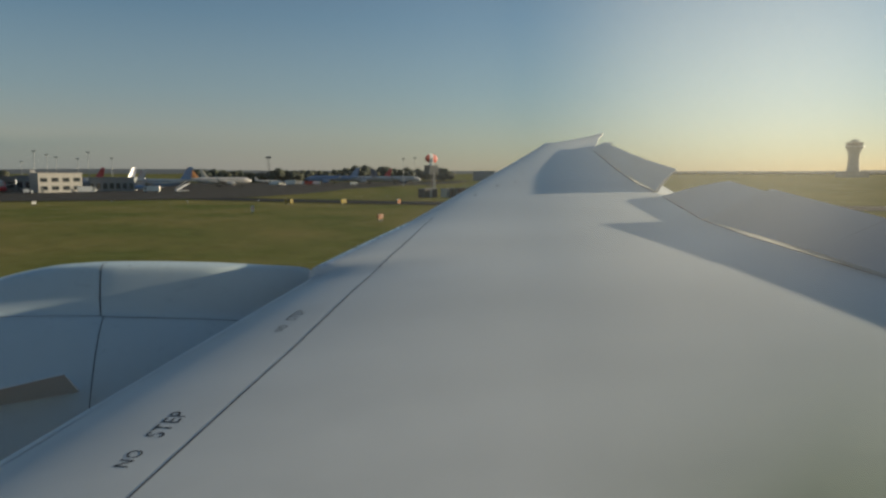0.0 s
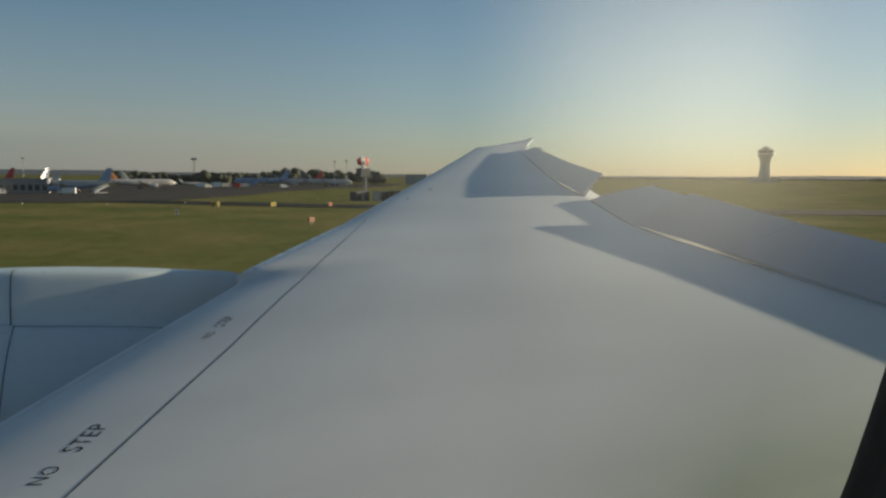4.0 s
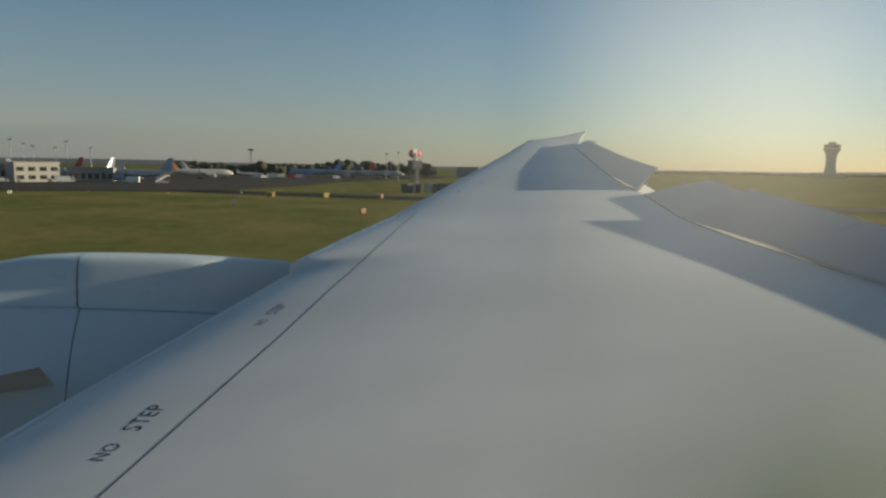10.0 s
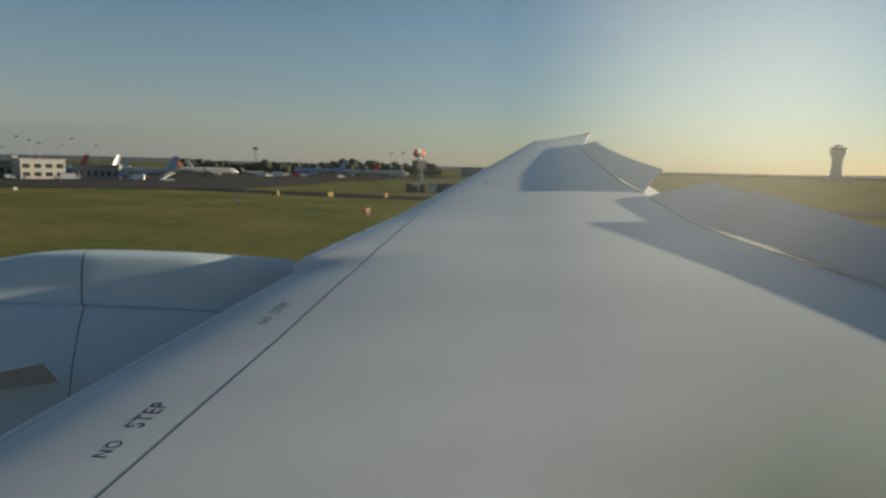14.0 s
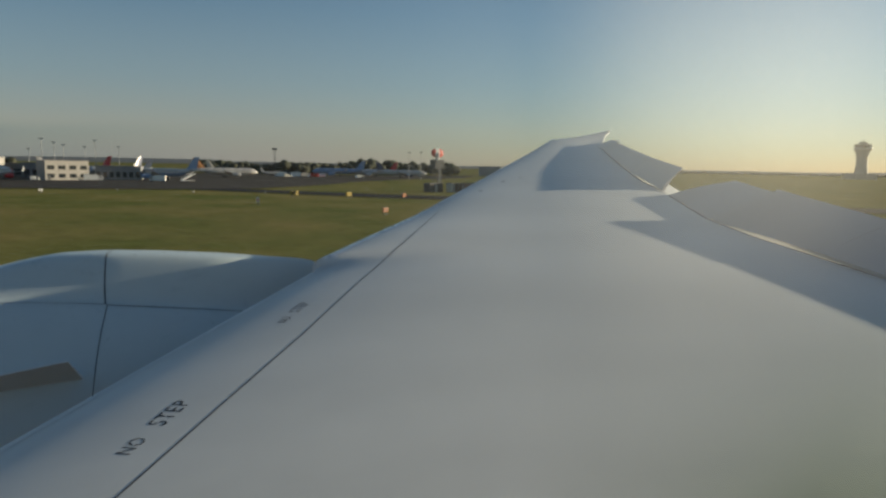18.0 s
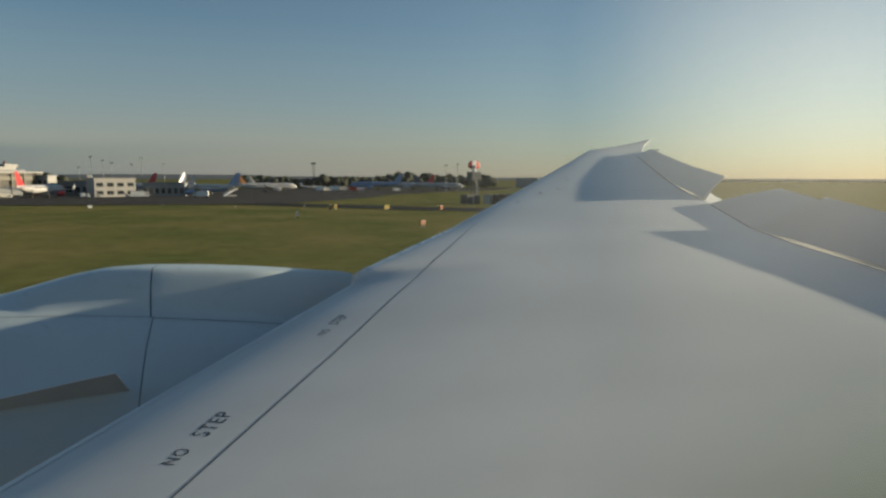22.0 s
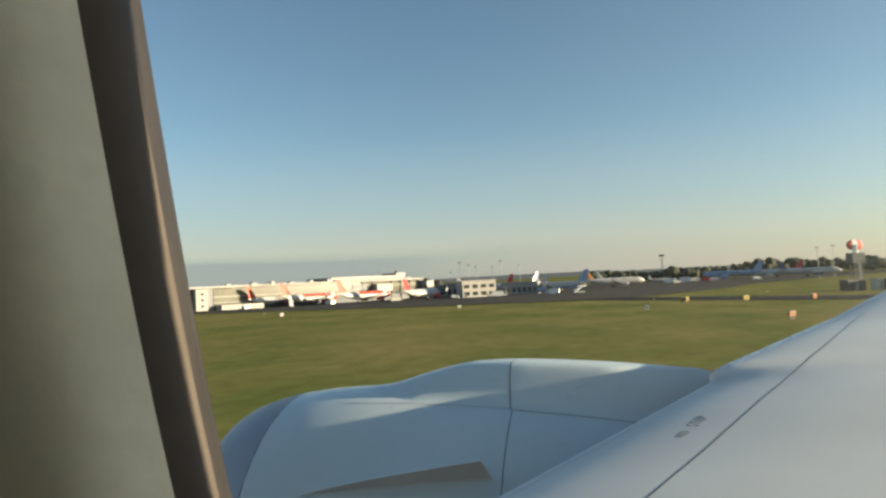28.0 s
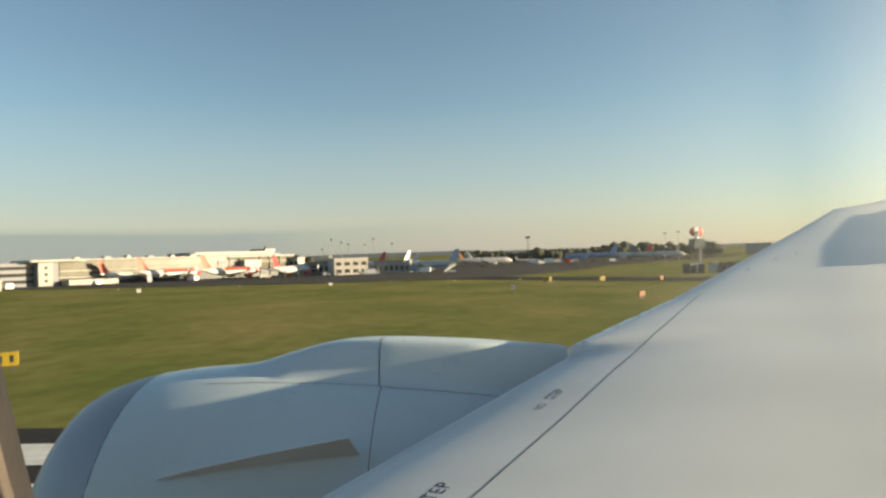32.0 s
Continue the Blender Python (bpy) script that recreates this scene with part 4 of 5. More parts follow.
for k, q in enumerate((0.67, 0.72, 0.82, 0.87, 0.92, 0.97)):
    part("column", boxes((T_LEN * q, -0.7, 0, T_LEN * q + 0.5, 0.1, 10.5)), CLAD_CREAM, terminal, "slim front column")
part("upper_strip", boxes((T_LEN * 0.66, -0.3, 7.4, T_LEN * 0.98, 0.1, 9.2)), CLAD_CREAM, terminal, "cream glazed strip")
part("shadow_bay", boxes((T_LEN * 0.62, -0.5, 6.4, T_LEN * 0.70, 0.15, 9.6)), CLAD_GREY, terminal, "dark bay")
part("front_box", boxes((T_LEN * 0.72, -5, 5.2, T_LEN * 0.80, 0.1, 9.2), bevel=0.1), CLAD_WHITE, terminal, "projecting white box")
part("roof_lantern", tube([(15.25, 0.8), (16.3, 0.8), (16.6, 0.5), (17.0, 0.3)], 12), HUT_BRICK, terminal, "small dark red roof lantern")
for o in terminal.children:
    if o.name.startswith("roof_lantern"):
        o.location = (T_LEN * 0.93, 14, 0)
for k, (s, w) in enumerate(((0.10, 2.2), (0.20, 3.0), (0.28, 1.6), (0.36, 2.6), (0.45, 1.8), (0.53, 3.2))):
    part("roof_unit", boxes((T_LEN * s, 6, 11.6, T_LEN * s + w, 10, 12.8 + 0.2 * (k % 3)), bevel=0.05), CLAD_MID if k % 2 else CLAD_WHITE, terminal, "roof plant box")


def apron_block(name, az, d, turn, w, dp, h, wall, label, cols=0, rows=0, roof_mat=CLAD_GREY):
    t = thing(name, label, "building", place(az, d), turn, group="apron buildings")
    wl = part("wall", boxes((-w / 2, 0, 0, w / 2, dp, h)), wall, t)
    part("roof", boxes((-w / 2 - 0.3, -0.3, h, w / 2 + 0.3, dp + 0.3, h + 0.45)), roof_mat, t)
    part("door", boxes((-w / 2 + 0.8, -0.06, 0, -w / 2 + 2.0, -0.004, 2.2)), DARK_METAL, wl)
    for i in range(cols):
        for j in range(rows):
            x, z = -w / 2 + w * (i + 0.5) / cols, 1.2 + (h - 1.0) * j / max(rows, 1)
            win = part("window", boxes((x - w / cols * 0.32, -0.05, z, x + w / cols * 0.32, -0.004, z + h / max(rows, 1) * 0.42)), DARK_GLASS, wl)
            part("sill", boxes((x - w / cols * 0.34, -0.12, z - 0.12, x + w / cols * 0.34, -0.052, z - 0.004)), CLAD_WHITE, win)
    return t


apron_block("pier_building", 11.8, 335, 34, 18, 9, 8.2, CLAD_WHITE, "white two-storey pier building with dark windows", 4, 2, CLAD_WHITE)
apron_block("pier_building", 8.4, 352, -6, 20, 6, 6.2, CLAD_MID, "grey pier walkway beside the white pier", 7, 1)
apron_block("low_building", 16.4, 405, -20, 60, 12, 6.6, CLAD_GREY, "long dark grey low building behind aircraft", 12, 1)
apron_block("low_building", 13.6, 385, -14, 16, 10, 7.0, CLAD_GREY, "dark grey link building beside the pier", 4, 1)
apron_block("low_building", 16.6, 392, -25, 6, 6, 9.6, CLAD_WHITE, "small white plant building beside the terminal", 2, 2)
fire = apron_block("watch_building", 41.0, 255, -36, 7, 6, 5.6, CLAD_MID, "small grey watch building with a glazed cab", 2, 1)
part("cab", boxes((-2.6, 0.4, 6.05, 2.6, 4.6, 8.0)), DARK_GLASS, fire, "glazed watch cab")
part("cab_roof", boxes((-3.4, -0.4, 8.0, 3.4, 5.4, 8.5), bevel=0.08), CLAD_WHITE, fire, "white cab roof")
part("external_stair", boxes((3.6, 1, 0, 4.6, 2, 7.2)), CLAD_WHITE, fire, "white stair enclosure")
apron_block("site_cabins", 38.8, 262, -36, 20, 3, 2.9, CLAD_WHITE, "row of white site cabins", 8, 1, CLAD_WHITE)
apron_block("hangar", -24.0, 620, 20, 46, 30, 8, CLAD_GREY, "dark hangar in front of the woods", 5, 1)


def mast(az, d, h, kind=0):
    t = thing("light_mast", "tall thin grey floodlight mast on the apron" if not kind else "dark lattice mast with a platform", "mast", place(az, d), 0, group="masts")
    if kind:
        for dx in (-0.6, 0.6):
            for dy in (-0.6, 0.6):
                part("leg", boxes((dx - 0.1, dy - 0.1, 0, dx + 0.1, dy + 0.1, h)), DARK_METAL, t)
        for k in range(int(h // 2.2)):
            part("brace", boxes((-0.68, -0.68, k * 2.2 + 1.0, 0.68, 0.68, k * 2.2 + 1.12)), DARK_METAL, t)
        part("platform", boxes((-2.2, -2.2, h, 2.2, 2.2, h + 0.5)), DARK_METAL, t)
        part("lamp_head", boxes((-2.0, -0.4, h + 0.5, 2.0, 0.4, h + 1.5)), GREY_METAL, t)
    else:
        part("pole", tube([(0, 0.22), (h, 0.11)], 8), GREY_METAL, t)
        part("lamp_head", boxes((-1.1, -0.25, h, 1.1, 0.25, h + 0.5)), GREY_METAL, t)


for az, d, h in ((13.4, 420, 20), (12.6, 460, 19), (14.2, 480, 15), (12.0, 430, 17), (9.9, 430, 20), (10.6, 470, 17), (19.4, 400, 15), (8.3, 500, 18), (-14.6, 420, 17), (-15.6, 440, 18)):
    mast(az, d, h)
mast(-3.4, 560, 20, 1)


def vehicle(az, d, turn, body, label, long=6.0, high=2.6, cab=True):
    t = thing("service_vehicle", label, "vehicle", place(az, d), turn, group="apron vehicles")
    part("box_body", boxes((-long / 2, -1.15, 0.6, long / 2 - (1.7 if cab else 0), 1.15, high), bevel=0.05), body, t)
    if cab:
        c = part("cab", boxes((long / 2 - 1.6, -1.1, 0.5, long / 2, 1.1, high * 0.82), bevel=0.12), WHITE, t)
        part("windscreen", boxes((long / 2 + 0.004, -0.95, high * 0.5, long / 2 + 0.02, 0.95, high * 0.74)), DARK_GLASS, c)
        for s in (-1, 1):
            part("side_window", boxes((long / 2 - 1.2, s * 1.115 - 0.008, high * 0.5, long / 2 - 0.35, s * 1.115 + 0.008, high * 0.74)), DARK_GLASS, c)
    for x in (-long / 2 + 1.0, long / 2 - 0.9):
        for s in (-1, 1):
            b = tube([(-0.15, 0.42), (0.15, 0.42)], 12, "z")
            bmesh.ops.rotate(b, verts=b.verts, matrix=Matrix.Rotation(math.pi / 2, 3, "X"))
            bmesh.ops.translate(b, verts=b.verts, vec=(x, s * 1.02, 0.42))
            part("wheel", b, TYRE, t)
    return t


vehicle(5.6, 318, 175, WHITE, "white high-loader truck on the apron", 6.5, 2.9)
vehicle(10.1, 318, 12, WHITE, "white box truck beside the pier", 7, 2.9)
vehicle(24.6, 316, 150, WHITE, "white van by the parked aircraft", 5.2, 2.3)
vehicle(19.0, 322, 30, HUT_PALE, "pale tug truck by the parked aircraft", 5.0, 2.0)
vehicle(13.9, 316, 10, WHITE, "small white van in front of dark buildings", 3.2, 2.1)
vehicle(31.5, 300, 140, WHITE, "white pickup on the apron edge", 5.0, 1.9)
vehicle(-3.9, 470, 160, WHITE, "white truck far across the apron", 8, 3.2)
vehicle(-5.0, 470, 180, WHITE, "white catering truck far across the apron", 8, 3.6)
vehicle(-5.9, 480, 10, HUT_PALE, "pale truck far across the apron", 7, 3.0)
vehicle(-6.5, 470, 170, RED, "dull red truck far across the apron", 7, 3.0)
vehicle(-7.2, 475, 175, WHITE, "white box van far across the apron", 6, 2.8)
vehicle(-4.4, 455, 20, HUT_PALE, "pale low truck far across the apron", 5, 2.2)
vehicle(37.2, 262, 140, WHITE, "white van beside site cabins", 5.2, 2.3)
vehicle(-10.4, 460, 10, WHITE, "white van on the far apron", 5.2, 2.4)


def steps(az, d, turn):
    """Mobile passenger steps."""
    t = thing("passenger_steps", "white mobile passenger steps on the apron", "steps", place(az, d), turn, group="mobile steps")
    rings = [[(-3.2, s, 0.5), (2.4, s, 3.6), (3.6, s, 3.6), (3.6, s, 3.3), (2.6, s, 3.3), (-2.8, s, 0.35)] for s in (-0.9, 0.9)]
    part("flight", loft(rings, caps=True), WHITE, t)
    for s in (-0.95, 0.95):
        part("handrail", loft([[(-3.0, s - 0.04, 1.5), (-3.0, s + 0.04, 1.5), (-3.0, s + 0.04, 1.6), (-3.0, s - 0.04, 1.6)],
                               [(2.4, s - 0.04, 4.6), (2.4, s + 0.04, 4.6), (2.4, s + 0.04, 4.7), (2.4, s - 0.04, 4.7)]], caps=True), WHITE, t)
    part("chassis", boxes((-2.6, -0.9, 0.3, 3.0, 0.9, 0.7)), GREY_METAL, t)
    for x in (-1.8, 2.2):
        for s in (-0.85, 0.85):
            b = tube([(-0.12, 0.3), (0.12, 0.3)], 10, "z")
            bmesh.ops.rotate(b, verts=b.verts, matrix=Matrix.Rotation(math.pi / 2, 3, "X"))
            bmesh.ops.translate(b, verts=b.verts, vec=(x, s, 0.3))
            part("wheel", b, TYRE, t)
    return t


steps(3.4, 330, 30)
steps(27.8, 318, 120)

# ---- woods and distance ----
LEAF = mat("woodland_leaf", (0.028, 0.038, 0.020), 0.9, 0.0, 0.25, 0.08, 0.8, second=(0.042, 0.041, 0.022))
rnd = random.Random(7)


def woods(name, rows, label, fine=2):
    """Far woods: many uneven clumps of leaf masses joined into one mass."""
    verts, faces = [], []
    ico = bmesh.new()
    bmesh.ops.create_icosphere(ico, subdivisions=fine, radius=1.0)
    base = [v.co.copy() for v in ico.verts]
    tris = [tuple(v.index for v in f.verts) for f in ico.faces]
    ico.free()
    for x, y, h in rows:
        for _ in range(5):
            w = h * rnd.uniform(0.2, 0.42)
            cx, cy, cz = x + rnd.uniform(-0.5, 0.5) * h, y + rnd.uniform(-0.5, 0.5) * h, ground_z(x, y) + h * rnd.uniform(0.3, 0.72)
            o, seed = len(verts), rnd.uniform(0, 100)
            for p in base:
                k = 1 + 0.35 * noise.noise(p * 2.2 + Vector((seed, 0, 0))) + 0.2 * noise.noise(p * 6 + Vector((0, seed, 0)))
                verts.append((cx + p.x * w * k, cy + p.y * w * k, max(cz + p.z * w * k * 0.9, ground_z(x, y) - 0.2)))
            faces += [tuple(i + o for i in t) for t in tris]
    m = bpy.data.meshes.new(name)
    m.from_pydata(verts, [], faces)
    m.materials.append(LEAF)
    return tagged(new(name, m), label, "woods", kind="stuff")


rows = []
az = 62.0
while az > -18.5:
    d = 640 + 40 * math.sin(az * 0.35) + rnd.uniform(-25, 25)
    h = 9.5 + 1.6 * math.sin(az * 0.9) + rnd.uniform(-1.2, 1.6) + (2.2 if -18 < az < -9 else 0)
    x, y, _ = place(az, d)
    if not 2.5 < az < 16:
        rows.append((x, y, max(h, 5)))
    az -= 0.22
woods("woods", rows, "dark green belt of trees behind the airfield")
rows = []
for k in range(560):
    a = -22 - k * 0.12
    x, y, _ = place(a, 1500 + rnd.uniform(-60, 60))
    rows.append((x, y, rnd.uniform(4.5, 6.5) + 2.0 * noise.noise((k * 0.035, 1, 0))))
woods("far_hedges", rows, "low dark line of hedges on the far horizon", 1)

HILL = mat("far_hill", (0.10, 0.12, 0.13), 0.95, 0.0, 0.1, 0.004, 0.05)
verts, faces = [], []
n = 90
for i in range(n + 1):
    a = 75 - 150 * i / n
    h = 12 + 10 * noise.noise((i * 0.16, 3.1, 0)) + (8 if a > 0 else 0)
    for r, z in ((2700, -2), (3000, h * 0.8), (3400, h), (4200, -2)):
        x, y = -math.sin(radians(a)) * r, math.cos(radians(a)) * r
        verts.append((x, y, z))
for i in range(n):
    for j in range(3):
        faces.append((i * 4 + j, i * 4 + j + 1, (i + 1) * 4 + j + 1, (i + 1) * 4 + j))
m = bpy.data.meshes.new("far_hill")
m.from_pydata(verts, [], faces)
m.materials.append(HILL)
m.shade_smooth()
tagged(new("backdrop_hills", m), "low hazy hills on the horizon", "hill", kind="structure")

# hazy cloud bank low over the forward horizon
HAZE = bpy.data.materials.new("cloud_haze")
HAZE.use_nodes = True
n, l = HAZE.node_tree.nodes, HAZE.node_tree.links
n.remove(n["Principled BSDF"])
geo, sep = n.new("ShaderNodeNewGeometry"), n.new("ShaderNodeSeparateXYZ")
l.new(geo.outputs["Position"], sep.inputs[0])
fall, wisp = n.new("ShaderNodeMapRange"), n.new("ShaderNodeTexNoise")
mp = n.new("ShaderNodeMapping")
mp.inputs["Scale"].default_value = (0.0007, 0.0007, 0.002)
l.new(geo.outputs["Position"], mp.inputs[0])
l.new(mp.outputs[0], wisp.inputs["Vector"])
wisp.inputs["Scale"].default_value = 1.0
wisp.inputs["Detail"].default_value = 4
shift = n.new("ShaderNodeMath")
shift.operation = "MULTIPLY_ADD"
shift.inputs[1].default_value = 90.0
l.new(wisp.outputs["Fac"], shift.inputs[0])
l.new(sep.outputs["Z"], shift.inputs[2])
fall.interpolation_type = "SMOOTHSTEP"
fall.inputs["From Min"].default_value, fall.inputs["From Max"].default_value = 215.0, 300.0
fall.inputs["To Min"].default_value, fall.inputs["To Max"].default_value = 0.9, 0.0
l.new(shift.outputs[0], fall.inputs["Value"])
side = n.new("ShaderNodeMapRange")
side.interpolation_type = "SMOOTHSTEP"
side.inputs["From Min"].default_value, side.inputs["From Max"].default_value = -400.0, 3200.0
side.inputs["To Min"].default_value, side.inputs["To Max"].default_value = 1.0, 0.5
l.new(sep.outputs["X"], side.inputs["Value"])
bank_side, bank = n.new("ShaderNodeMapRange"), n.new("ShaderNodeMath")
bank_side.interpolation_type = "SMOOTHSTEP"
bank_side.inputs["From Min"].default_value, bank_side.inputs["From Max"].default_value = -1700.0, 300.0
bank_side.inputs["To Min"].default_value, bank_side.inputs["To Max"].default_value = 1.0, 0.2
l.new(sep.outputs["X"], bank_side.inputs["Value"])
bank.operation = "MULTIPLY"
l.new(fall.outputs[0], bank.inputs[0])
l.new(bank_side.outputs[0], bank.inputs[1])
thin, most = n.new("ShaderNodeMapRange"), n.new("ShaderNodeMath")
thin.inputs["From Min"].default_value, thin.inputs["From Max"].default_value = 40.0, 980.0
thin.inputs["To Min"].default_value, thin.inputs["To Max"].default_value = 0.82, 0.0
l.new(sep.outputs["Z"], thin.inputs["Value"])
most.operation = "MAXIMUM"
l.new(thin.outputs[0], most.inputs[0])
l.new(bank.outputs[0], most.inputs[1])
mul = n.new("ShaderNodeMath")
mul.operation = "MULTIPLY"
l.new(most.outputs[0], mul.inputs[0])
l.new(side.outputs[0], mul.inputs[1])
glow, clear, mixs = n.new("ShaderNodeEmission"), n.new("ShaderNodeBsdfTransparent"), n.new("ShaderNodeMixShader")
glow.inputs["Strength"].default_value = 0.52
tone = n.new("ShaderNodeMix")
tone.data_type = "RGBA"
tone.inputs[7].default_value = (0.235, 0.29, 0.345, 1)
blush, high = n.new("ShaderNodeValToRGB"), n.new("ShaderNodeMath")  # rosy just over the bank, bluer higher up
high.operation = "MULTIPLY"
high.inputs[1].default_value = 0.001
l.new(sep.outputs["Z"], high.inputs[0])
l.new(high.outputs[0], blush.inputs[0])
blush.color_ramp.elements[0].position, blush.color_ramp.elements[1].position = 0.22, 0.52
blush.color_ramp.elements[0].color, blush.color_ramp.elements[1].color = (0.375, 0.375, 0.40, 1), (0.31, 0.365, 0.44, 1)
l.new(blush.outputs[0], tone.inputs[6])
l.new(bank.outputs[0], tone.inputs[0])
l.new(tone.outputs[2], glow.inputs["Color"])
l.new(mul.outputs[0], mixs.inputs[0])
l.new(clear.outputs[0], mixs.inputs[1])
l.new(glow.outputs[0], mixs.inputs[2])
l.new(mixs.outputs[0], n["Material Output"].inputs["Surface"])
rings = [[(-math.sin(radians(a)) * 4400, math.cos(radians(a)) * 4400, z) for z in (-5, 60, 120, 180, 240, 400, 600, 800, 1000)] for a in range(80, -73, -4)]
tagged(part("backdrop_cloud", loft(rings, closed=False), HAZE, None), "pale grey bank of haze low over the horizon", "cloud", kind="structure")

# scratched window pane
GLARE, GLARE_ROUGH, GLARE_IOR, GLARE_TILT = 0.13, 0.57, 2.0, -0.01
PANE = bpy.data.materials.new("scratched_acrylic")
PANE.use_nodes = True
n, l = PANE.node_tree.nodes, PANE.node_tree.links
n.remove(n["Principled BSDF"])
clear, rough, mixs = n.new("ShaderNodeBsdfTransparent"), n.new("ShaderNodeBsdfRefraction"), n.new("ShaderNodeMixShader")
rough.inputs["Roughness"].default_value = 0.82
facing, tilt = n.new("ShaderNodeNewGeometry"), n.new("ShaderNodeVectorMath")  # the scratches lean one way
tilt.operation = "ADD"
tilt.inputs[1].default_value = (-0.165, 0, 0)
l.new(facing.outputs["Normal"], tilt.inputs[0])
l.new(tilt.outputs[0], rough.inputs["Normal"])
rough.inputs["IOR"].default_value = 1.4
tc, sm = n.new("ShaderNodeTexCoord"), n.new("ShaderNodeTexNoise")
sm.inputs["Scale"].default_value = 26.0
sm.inputs["Detail"].default_value = 3.0
smear = n.new("ShaderNodeMapping")
smear.inputs["Scale"].default_value = (1, 1, 0.14)
l.new(tc.outputs["Object"], smear.inputs[0])
l.new(smear.outputs[0], sm.inputs["Vector"])
amt = n.new("ShaderNodeMapRange")
amt.inputs["From Min"].default_value, amt.inputs["From Max"].default_value = 0.3, 0.7
amt.inputs["To Min"].default_value, amt.inputs["To Max"].default_value = 0.75, 1.25
l.new(sm.outputs["Fac"], amt.inputs["Value"])
smudge_sep = n.new("ShaderNodeSeparateXYZ")
l.new(tc.outputs["Object"], smudge_sep.inputs[0])
sides = []
for axis, lo, hi in (("X", 0.045, 0.11), ("Z", EYE - 0.085, EYE + 0.0), ("X", 0.20, 0.12)):
    r = n.new("ShaderNodeMapRange")
    r.inputs["From Min"].default_value, r.inputs["From Max"].default_value = lo, hi
    l.new(smudge_sep.outputs[axis], r.inputs["Value"])
    sides.append(r)
pair, both, more = n.new("ShaderNodeMath"), n.new("ShaderNodeMath"), n.new("ShaderNodeMath")
pair.operation, both.operation, more.operation = "MULTIPLY", "MULTIPLY", "MULTIPLY_ADD"
l.new(sides[0].outputs[0], pair.inputs[0])
l.new(sides[2].outputs[0], pair.inputs[1])
l.new(pair.outputs[0], both.inputs[0])
l.new(sides[1].outputs[0], both.inputs[1])
l.new(both.outputs[0], more.inputs[0])
more.inputs[1].default_value = 0.03


def film_edge(axis, lo, hi, low, high):
    """A soft border of the dusty film on the pane."""
    r = n.new("ShaderNodeMapRange")
    r.interpolation_type = "SMOOTHSTEP"
    r.inputs["From Min"].default_value, r.inputs["From Max"].default_value = lo, hi
    r.inputs["To Min"].default_value, r.inputs["To Max"].default_value = low, high
    l.new(smudge_sep.outputs[axis], r.inputs["Value"])
    return r


def times(a, b, op="MULTIPLY"):
    r = n.new("ShaderNodeMath")
    r.operation = op
    l.new(a.outputs[0], r.inputs[0])
    l.new(b.outputs[0], r.inputs[1])
    return r


dusty = times(film_edge("X", 0.0, 0.08, 0.03, 0.055), film_edge("X", 0.09, 0.14, 1.0, 0.1))
film_sum = times(times(dusty, film_edge("Z", EYE - 0.03, EYE + 0.004, 0.5, 1.0)), amt)
l.new(film_sum.outputs[0], more.inputs[2])
l.new(more.outputs[0], mixs.inputs[0])
l.new(clear.outputs[0], mixs.inputs[1])
l.new(rough.outputs[0], mixs.inputs[2])
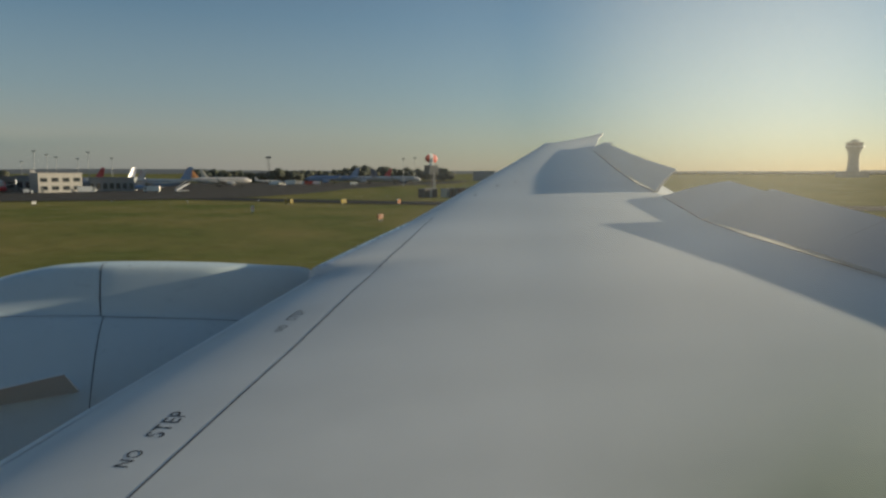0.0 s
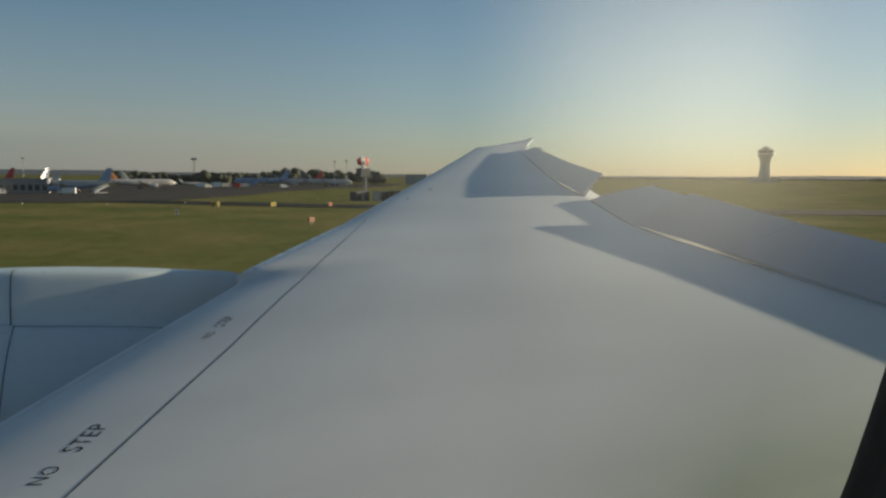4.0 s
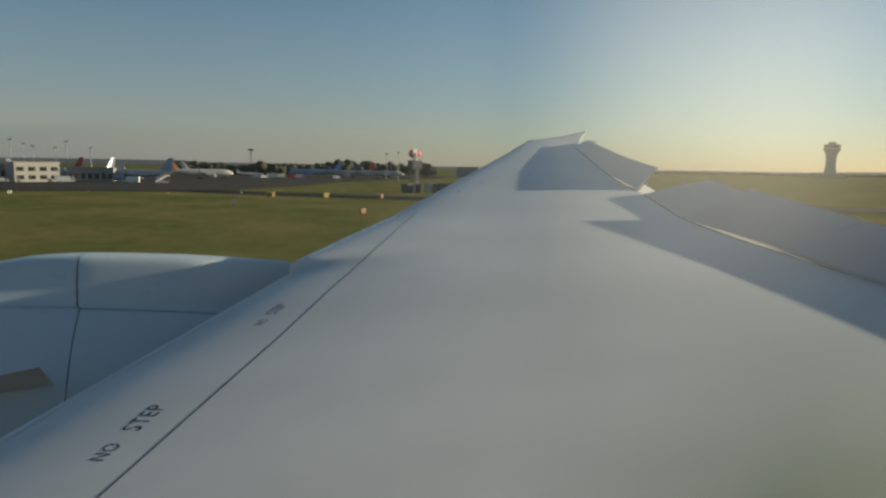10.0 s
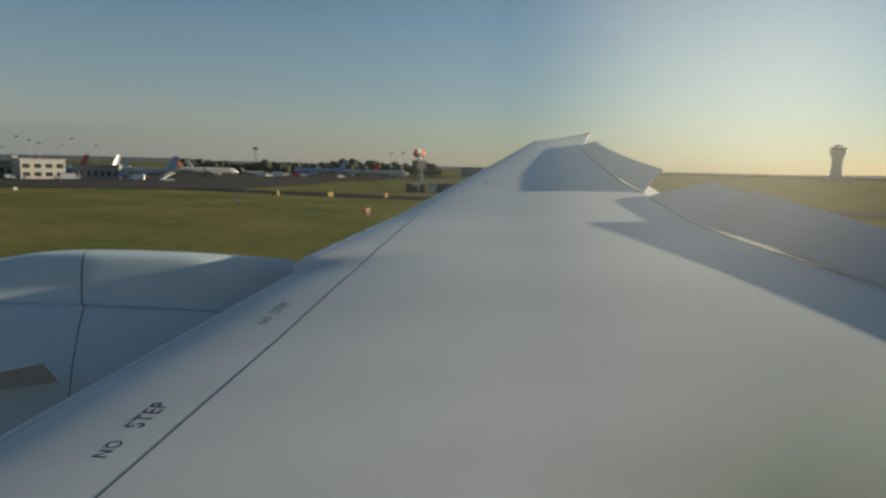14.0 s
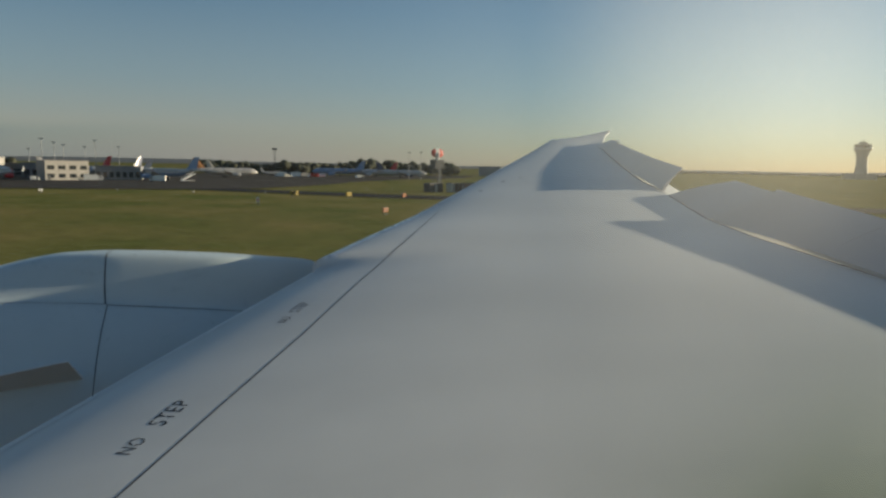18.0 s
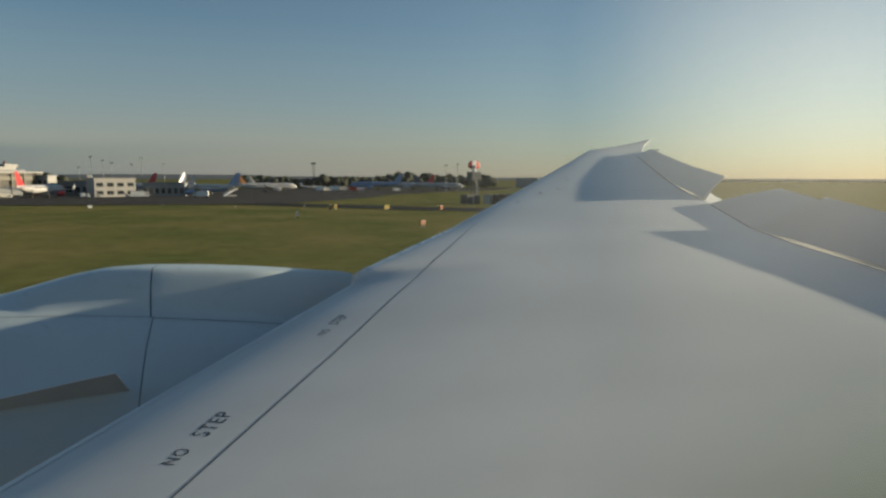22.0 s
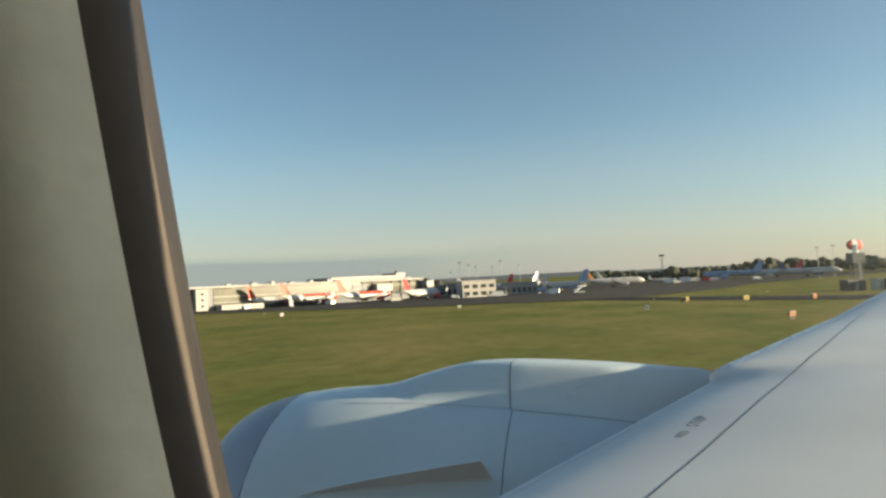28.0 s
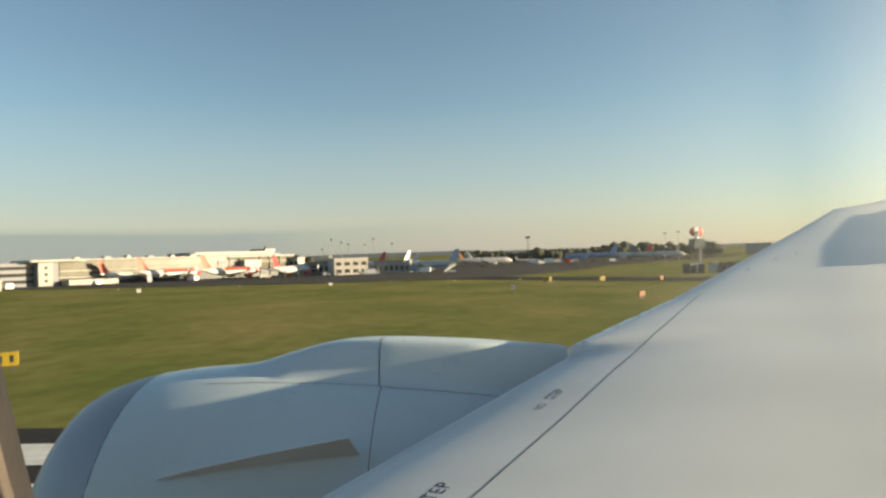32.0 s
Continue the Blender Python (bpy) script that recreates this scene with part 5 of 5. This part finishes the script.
# dust in the sunlit part of the pane throws the low sun towards the cabin
glare, lean_in, sheen = n.new("ShaderNodeBsdfRefraction"), n.new("ShaderNodeVectorMath"), n.new("ShaderNodeMixShader")
glare.inputs["Roughness"].default_value, glare.inputs["IOR"].default_value = GLARE_ROUGH, GLARE_IOR
glare.inputs["Color"].default_value = (0.95, 0.97, 0.96, 1)
lean_in.operation = "ADD"
lean_in.inputs[1].default_value = (GLARE_TILT, 0, 0.20)
l.new(facing.outputs["Normal"], lean_in.inputs[0])
l.new(lean_in.outputs[0], glare.inputs["Normal"])
veil = times(film_edge("X", 0.025, 0.075, 0.0, GLARE), film_edge("Z", EYE - 0.07, EYE - 0.012, 0.35, 1.0))
crest = times(film_edge("X", 0.025, 0.075, 0.0, GLARE * 0.4), film_edge("Z", EYE - 0.004, EYE + 0.010, 0.0, 1.0))
bloom = times(times(veil, crest, "ADD"), film_edge("X", 0.12, 0.18, 1.0, 0.7))
l.new(bloom.outputs[0], sheen.inputs[0])
l.new(mixs.outputs[0], sheen.inputs[1])
l.new(glare.outputs[0], sheen.inputs[2])
l.new(sheen.outputs[0], n["Material Output"].inputs["Surface"])
patch, stain = n.new("ShaderNodeTexNoise"), n.new("ShaderNodeValToRGB")  # faint stress colours
patch.inputs["Scale"].default_value = 16.0
patch.inputs["Detail"].default_value = 1.0
l.new(tc.outputs["Object"], patch.inputs["Vector"])
stain.color_ramp.elements[0].position, stain.color_ramp.elements[1].position = 0.3, 0.7
stain.color_ramp.elements[0].color, stain.color_ramp.elements[1].color = (1.0, 0.95, 0.985, 1), (0.945, 1.0, 0.99, 1)
# greenish tint that paints shade into the pane's lower aft corner
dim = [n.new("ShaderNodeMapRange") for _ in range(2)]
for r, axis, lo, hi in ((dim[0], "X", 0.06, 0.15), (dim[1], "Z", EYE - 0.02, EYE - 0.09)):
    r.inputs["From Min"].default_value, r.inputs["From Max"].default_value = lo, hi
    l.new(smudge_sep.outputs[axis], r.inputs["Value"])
corner_shade, tint = n.new("ShaderNodeMath"), n.new("ShaderNodeMix")
corner_shade.operation = "MULTIPLY"
l.new(dim[0].outputs[0], corner_shade.inputs[0])
l.new(dim[1].outputs[0], corner_shade.inputs[1])
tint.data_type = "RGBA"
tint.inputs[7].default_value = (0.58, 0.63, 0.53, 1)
l.new(corner_shade.outputs[0], tint.inputs[0])
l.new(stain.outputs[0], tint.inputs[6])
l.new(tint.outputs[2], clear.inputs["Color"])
bm = bmesh.new()
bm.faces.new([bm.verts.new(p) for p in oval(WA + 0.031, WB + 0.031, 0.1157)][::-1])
pane = part("window_pane", bm, PANE, cabin_wall, "clear acrylic window pane with fine scratches, shade tinted into its lower aft corner")
pane.visible_shadow = False
